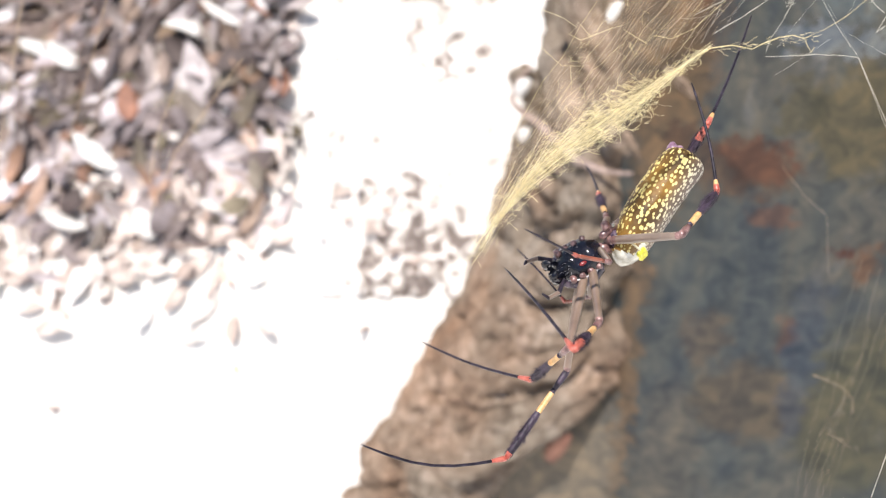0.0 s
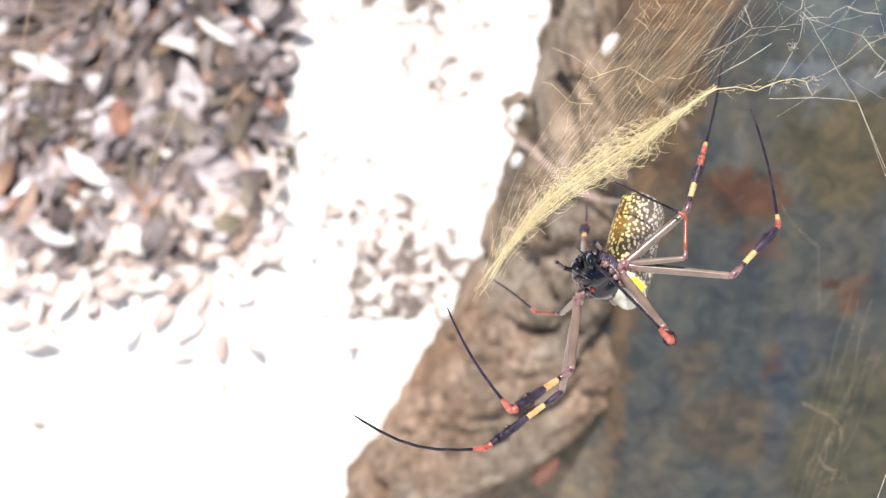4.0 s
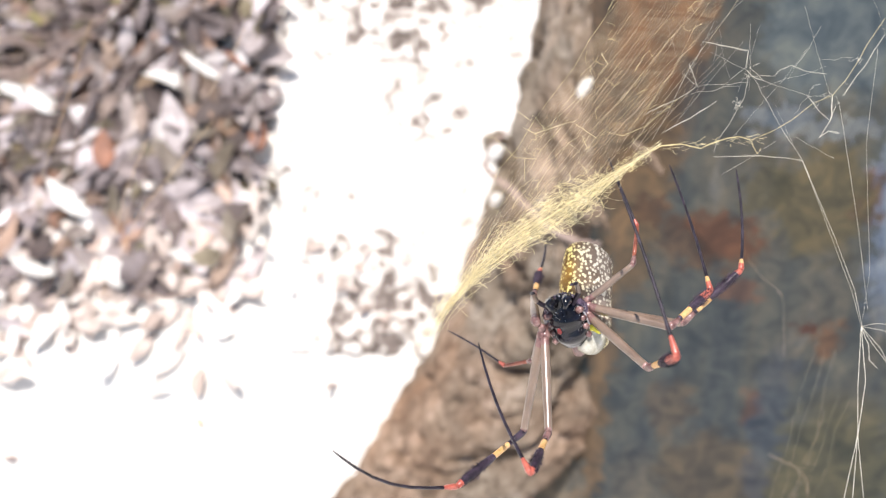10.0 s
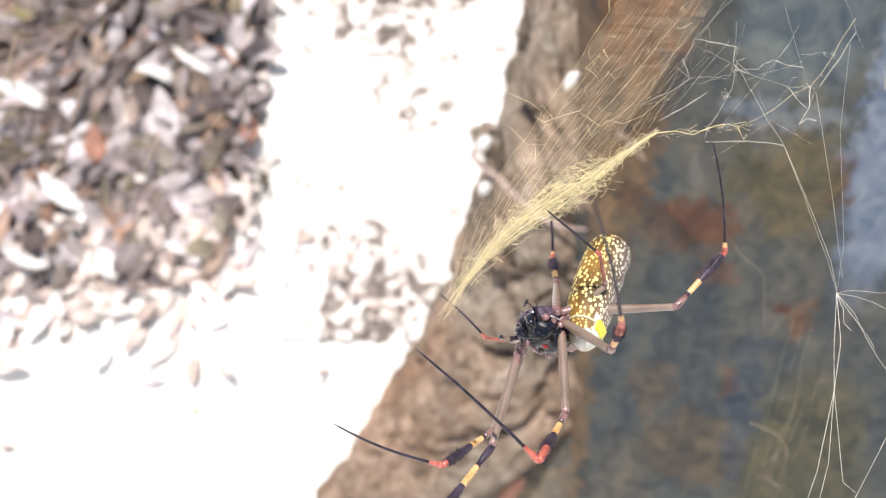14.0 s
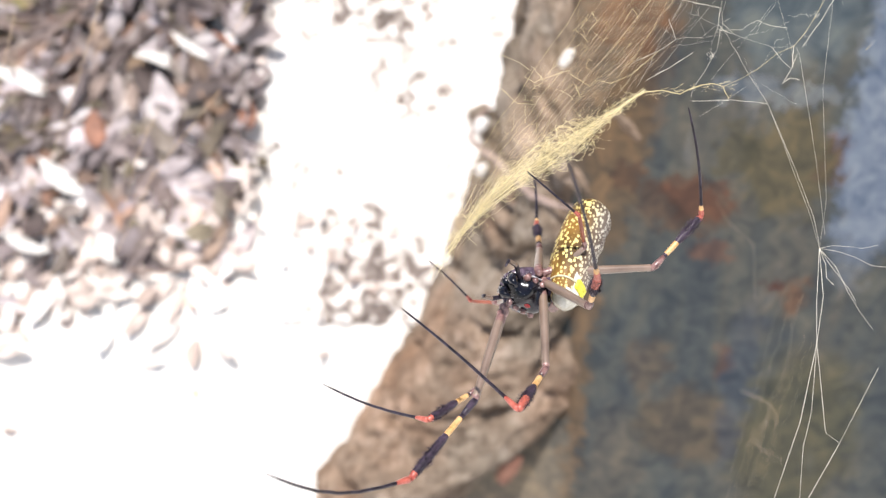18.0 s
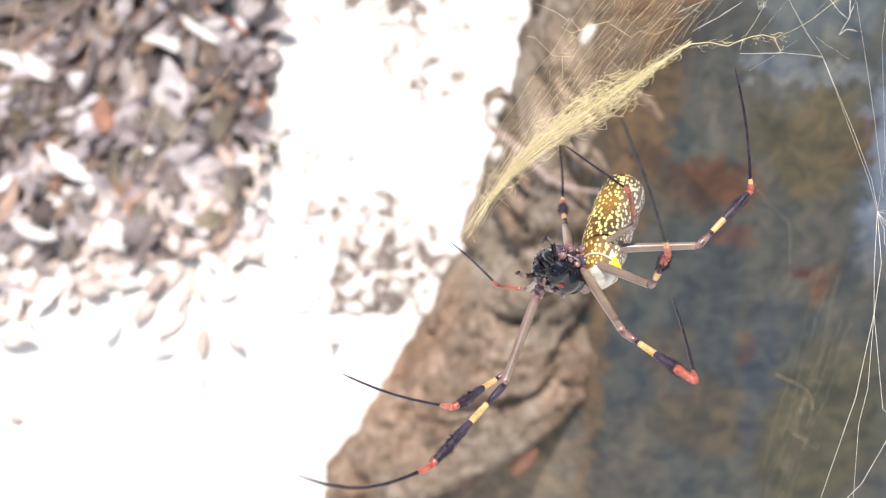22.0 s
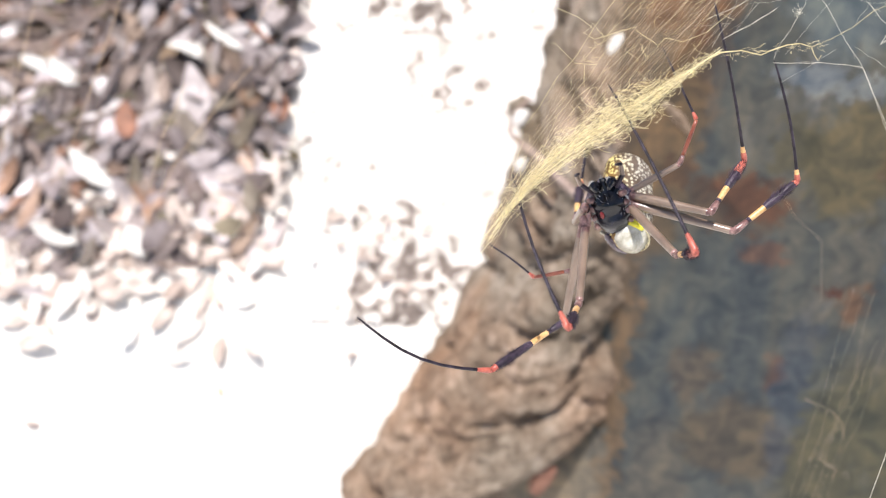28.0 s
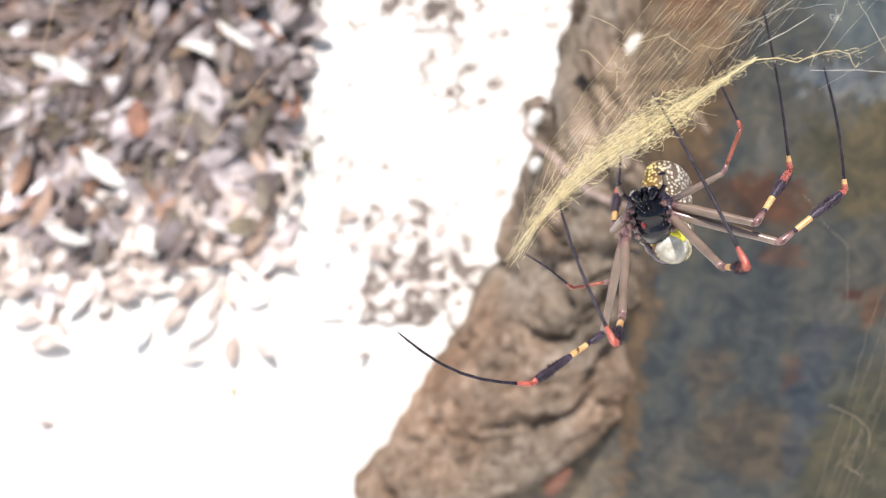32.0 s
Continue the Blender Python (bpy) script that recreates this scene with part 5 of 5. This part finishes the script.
        bm = bmesh.new()
        ks = (0, 0.02, 0.06, 0.10, 0.2, 0.35, 0.5, 0.65, 0.8, 0.92, 1.0)
        tube(bm, [(0, BOW[i] * m * math.sin(math.pi * k), m * k) for k in ks], [w * r * 0.001 for r in (0.5, 0.6, 0.5, 0.34, 0.30, 0.29, 0.28, 0.27, 0.25, 0.2, 0.1)], 8,
             [1, 1, 1 if i in (2, 4, 5, 6, 7) else 2, 0, 0, 0, 0, 0, 0, 0])
        meta = part("metatarsus", bm, [M_LEGBLACK, M_RED, M_YELLOW], root, "long thin black leg end with a red joint")
        legs[i] = (femur, patella, tibia, meta)
    return root, head, abdomen, legs


spider, head, abdomen, legs = build_spider()

# the spider's root, time by time
ROOT = [
    (0, 0.05540, 0.18502, 0.13846), (0.5, 0.05639, 0.18474, 0.13794), (1, 0.05646, 0.18485, 0.13874), (1.5, 0.05587, 0.18428, 0.13784),
    (2, 0.05461, 0.18487, 0.13794), (2.5, 0.05508, 0.18577, 0.13910), (3.2, 0.05778, 0.18448, 0.14237), (5.5, 0.06113, 0.19028, 0.14294),
    (6, 0.06412, 0.18926, 0.14353), (6.5, 0.06162, 0.18926, 0.14527), (7, 0.06100, 0.18787, 0.14719), (7.5, 0.06059, 0.18628, 0.14616),
    (8, 0.06101, 0.18641, 0.14463), (8.5, 0.06120, 0.18566, 0.14562), (9, 0.06370, 0.18566, 0.14590), (9.5, 0.06240, 0.18671, 0.14730),
    (10, 0.06162, 0.18623, 0.14509), (11, 0.06133, 0.18466, 0.13877), (12, 0.05836, 0.17103, 0.15111), (12.5, 0.05712, 0.16837, 0.15135),
    (13, 0.05671, 0.16911, 0.14929), (13.5, 0.05661, 0.16919, 0.14836), (14, 0.05608, 0.16833, 0.14830), (14.5, 0.05513, 0.16879, 0.14767),
    (16.5, 0.05536, 0.17001, 0.14832), (17, 0.05506, 0.17027, 0.14792), (17.5, 0.05485, 0.16914, 0.14703), (18, 0.05404, 0.16911, 0.14689),
    (18.5, 0.05489, 0.16887, 0.14704), (19, 0.05463, 0.16910, 0.14738), (19.5, 0.05489, 0.16910, 0.14750), (20, 0.05502, 0.16899, 0.14668),
    (20.5, 0.05571, 0.16983, 0.14594), (21, 0.05554, 0.16908, 0.14527), (21.5, 0.05518, 0.16908, 0.14517), (22.3, 0.05602, 0.17549, 0.14173),
    (22.9, 0.05840, 0.18393, 0.15005), (23.5, 0.05900, 0.18453, 0.15045), (24, 0.05742, 0.18470, 0.15329), (24.5, 0.05799, 0.18522, 0.15248), (25, 0.05823, 0.18533, 0.15232),
    (25.5, 0.05828, 0.18627, 0.15118), (27.5, 0.06018, 0.18989, 0.14987), (28, 0.06064, 0.19092, 0.14975), (28.5, 0.06088, 0.19184, 0.15015),
    (29, 0.06128, 0.19038, 0.14895), (29.5, 0.06076, 0.19011, 0.14972), (30, 0.06119, 0.19023, 0.14982), (30.5, 0.06131, 0.19022, 0.14988),
    (31, 0.06069, 0.19017, 0.14970), (31.5, 0.06277, 0.19071, 0.15000), (32, 0.06336, 0.18997, 0.14991),
]

WEB_SWAY = [  # seconds, then how far the web hangs off its place, in mm
    (0, -0.23, -0.55, -0.78), (0.5, 0.56, -0.61, -0.94), (1, 0.86, -0.38, -0.62), (1.5, 0.82, -0.59, -0.93), (2, -0.08, -0.64, -0.93),
    (2.5, -0.40, -0.65, -0.91), (3, -0.21, -0.52, -0.75), (3.5, 0.70, -0.18, -0.32), (5.5, -1.05, -0.20, -0.25), (6, -0.99, -0.19, -0.18),
    (6.5, -1.09, -0.31, -0.33), (7, -1.11, -0.24, -0.25), (7.5, -1.03, -0.37, -0.47), (8, -0.77, -0.43, -0.56), (8.5, -0.63, -0.32, -0.44),
    (9, -0.81, -0.30, -0.37), (9.5, -0.81, -0.28, -0.30), (10, -1.07, -0.31, -0.35), (10.5, -0.96, -0.37, -0.46), (11, -1.10, -0.50, -0.66),
    (11.5, -1.18, -0.48, -0.63), (12, -1.41, -0.50, -0.65), (12.5, -1.15, -0.27, -0.34), (13, -0.50, -0.24, -0.33), (13.5, -0.01, -0.34, -0.52),
    (14, 0.30, -0.46, -0.73), (14.5, 0.05, -0.42, -0.65), (16.5, -0.28, -0.20, -0.30), (17, -0.40, -0.19, -0.28), (17.5, -0.45, -0.27, -0.36),
    (18, -0.34, -0.27, -0.36), (18.5, 0.11, -0.19, -0.27), (19, 0.11, -0.01, -0.05), (19.5, 0.30, -0.02, -0.04), (20, 0.69, 0.03, -0.02),
    (20.5, 0.87, 0.10, 0.09), (21, 1.06, 0.03, -0.04), (21.5, 0.97, -0.05, -0.17), (22, 1.00, 0.11, 0.09), (22.5, 0.85, 0.13, 0.13),
    (23, 0.85, 0.21, 0.25), (23.5, 0.82, 0.42, 0.55), (24, 0.92, 0.52, 0.70), (24.5, 0.71, 0.49, 0.67), (25, 0.63, 0.48, 0.66),
    (25.5, 0.55, 0.40, 0.54), (27.5, 0.43, 0.36, 0.49), (28, 0.15, 0.30, 0.43), (28.5, 0.27, 0.29, 0.40), (29, 0.27, 0.22, 0.29),
    (29.5, 0.17, 0.29, 0.41), (30, -0.07, 0.28, 0.40), (30.5, 0.30, 0.30, 0.40), (31, -0.01, 0.25, 0.35), (31.5, 0.69, 0.21, 0.23),
    (32, 0.99, 0.22, 0.23),
]


def motions():
    walk(web, [(t, Matrix.Translation((x * 0.001, y * 0.001, z * 0.001)) @ WEB_AT) for t, x, y, z in WEB_SWAY])
    q = TURN.to_4x4()
    walk(spider, [(t, Matrix.Translation((x, y, z)) @ q) for t, x, y, z in ROOT])
    times = []
    for (a, p), (c, q) in zip(HOLDS, HOLDS[1:]):
        n = 1 if p == q else max(4, round((c - a) * 10))
        times += [a + (c - a) * k / n for k in range(n)]
    times.append(32.0)
    walk(head, [(t, body_frames(t)[0]) for t in times])
    walk(abdomen, [(t, body_frames(t)[1]) for t in times])
    for i, segments in legs.items():
        for s, ob in enumerate(segments):
            walk(ob, [(t, leg_frames(i, t)[s]) for t in times])


motions()
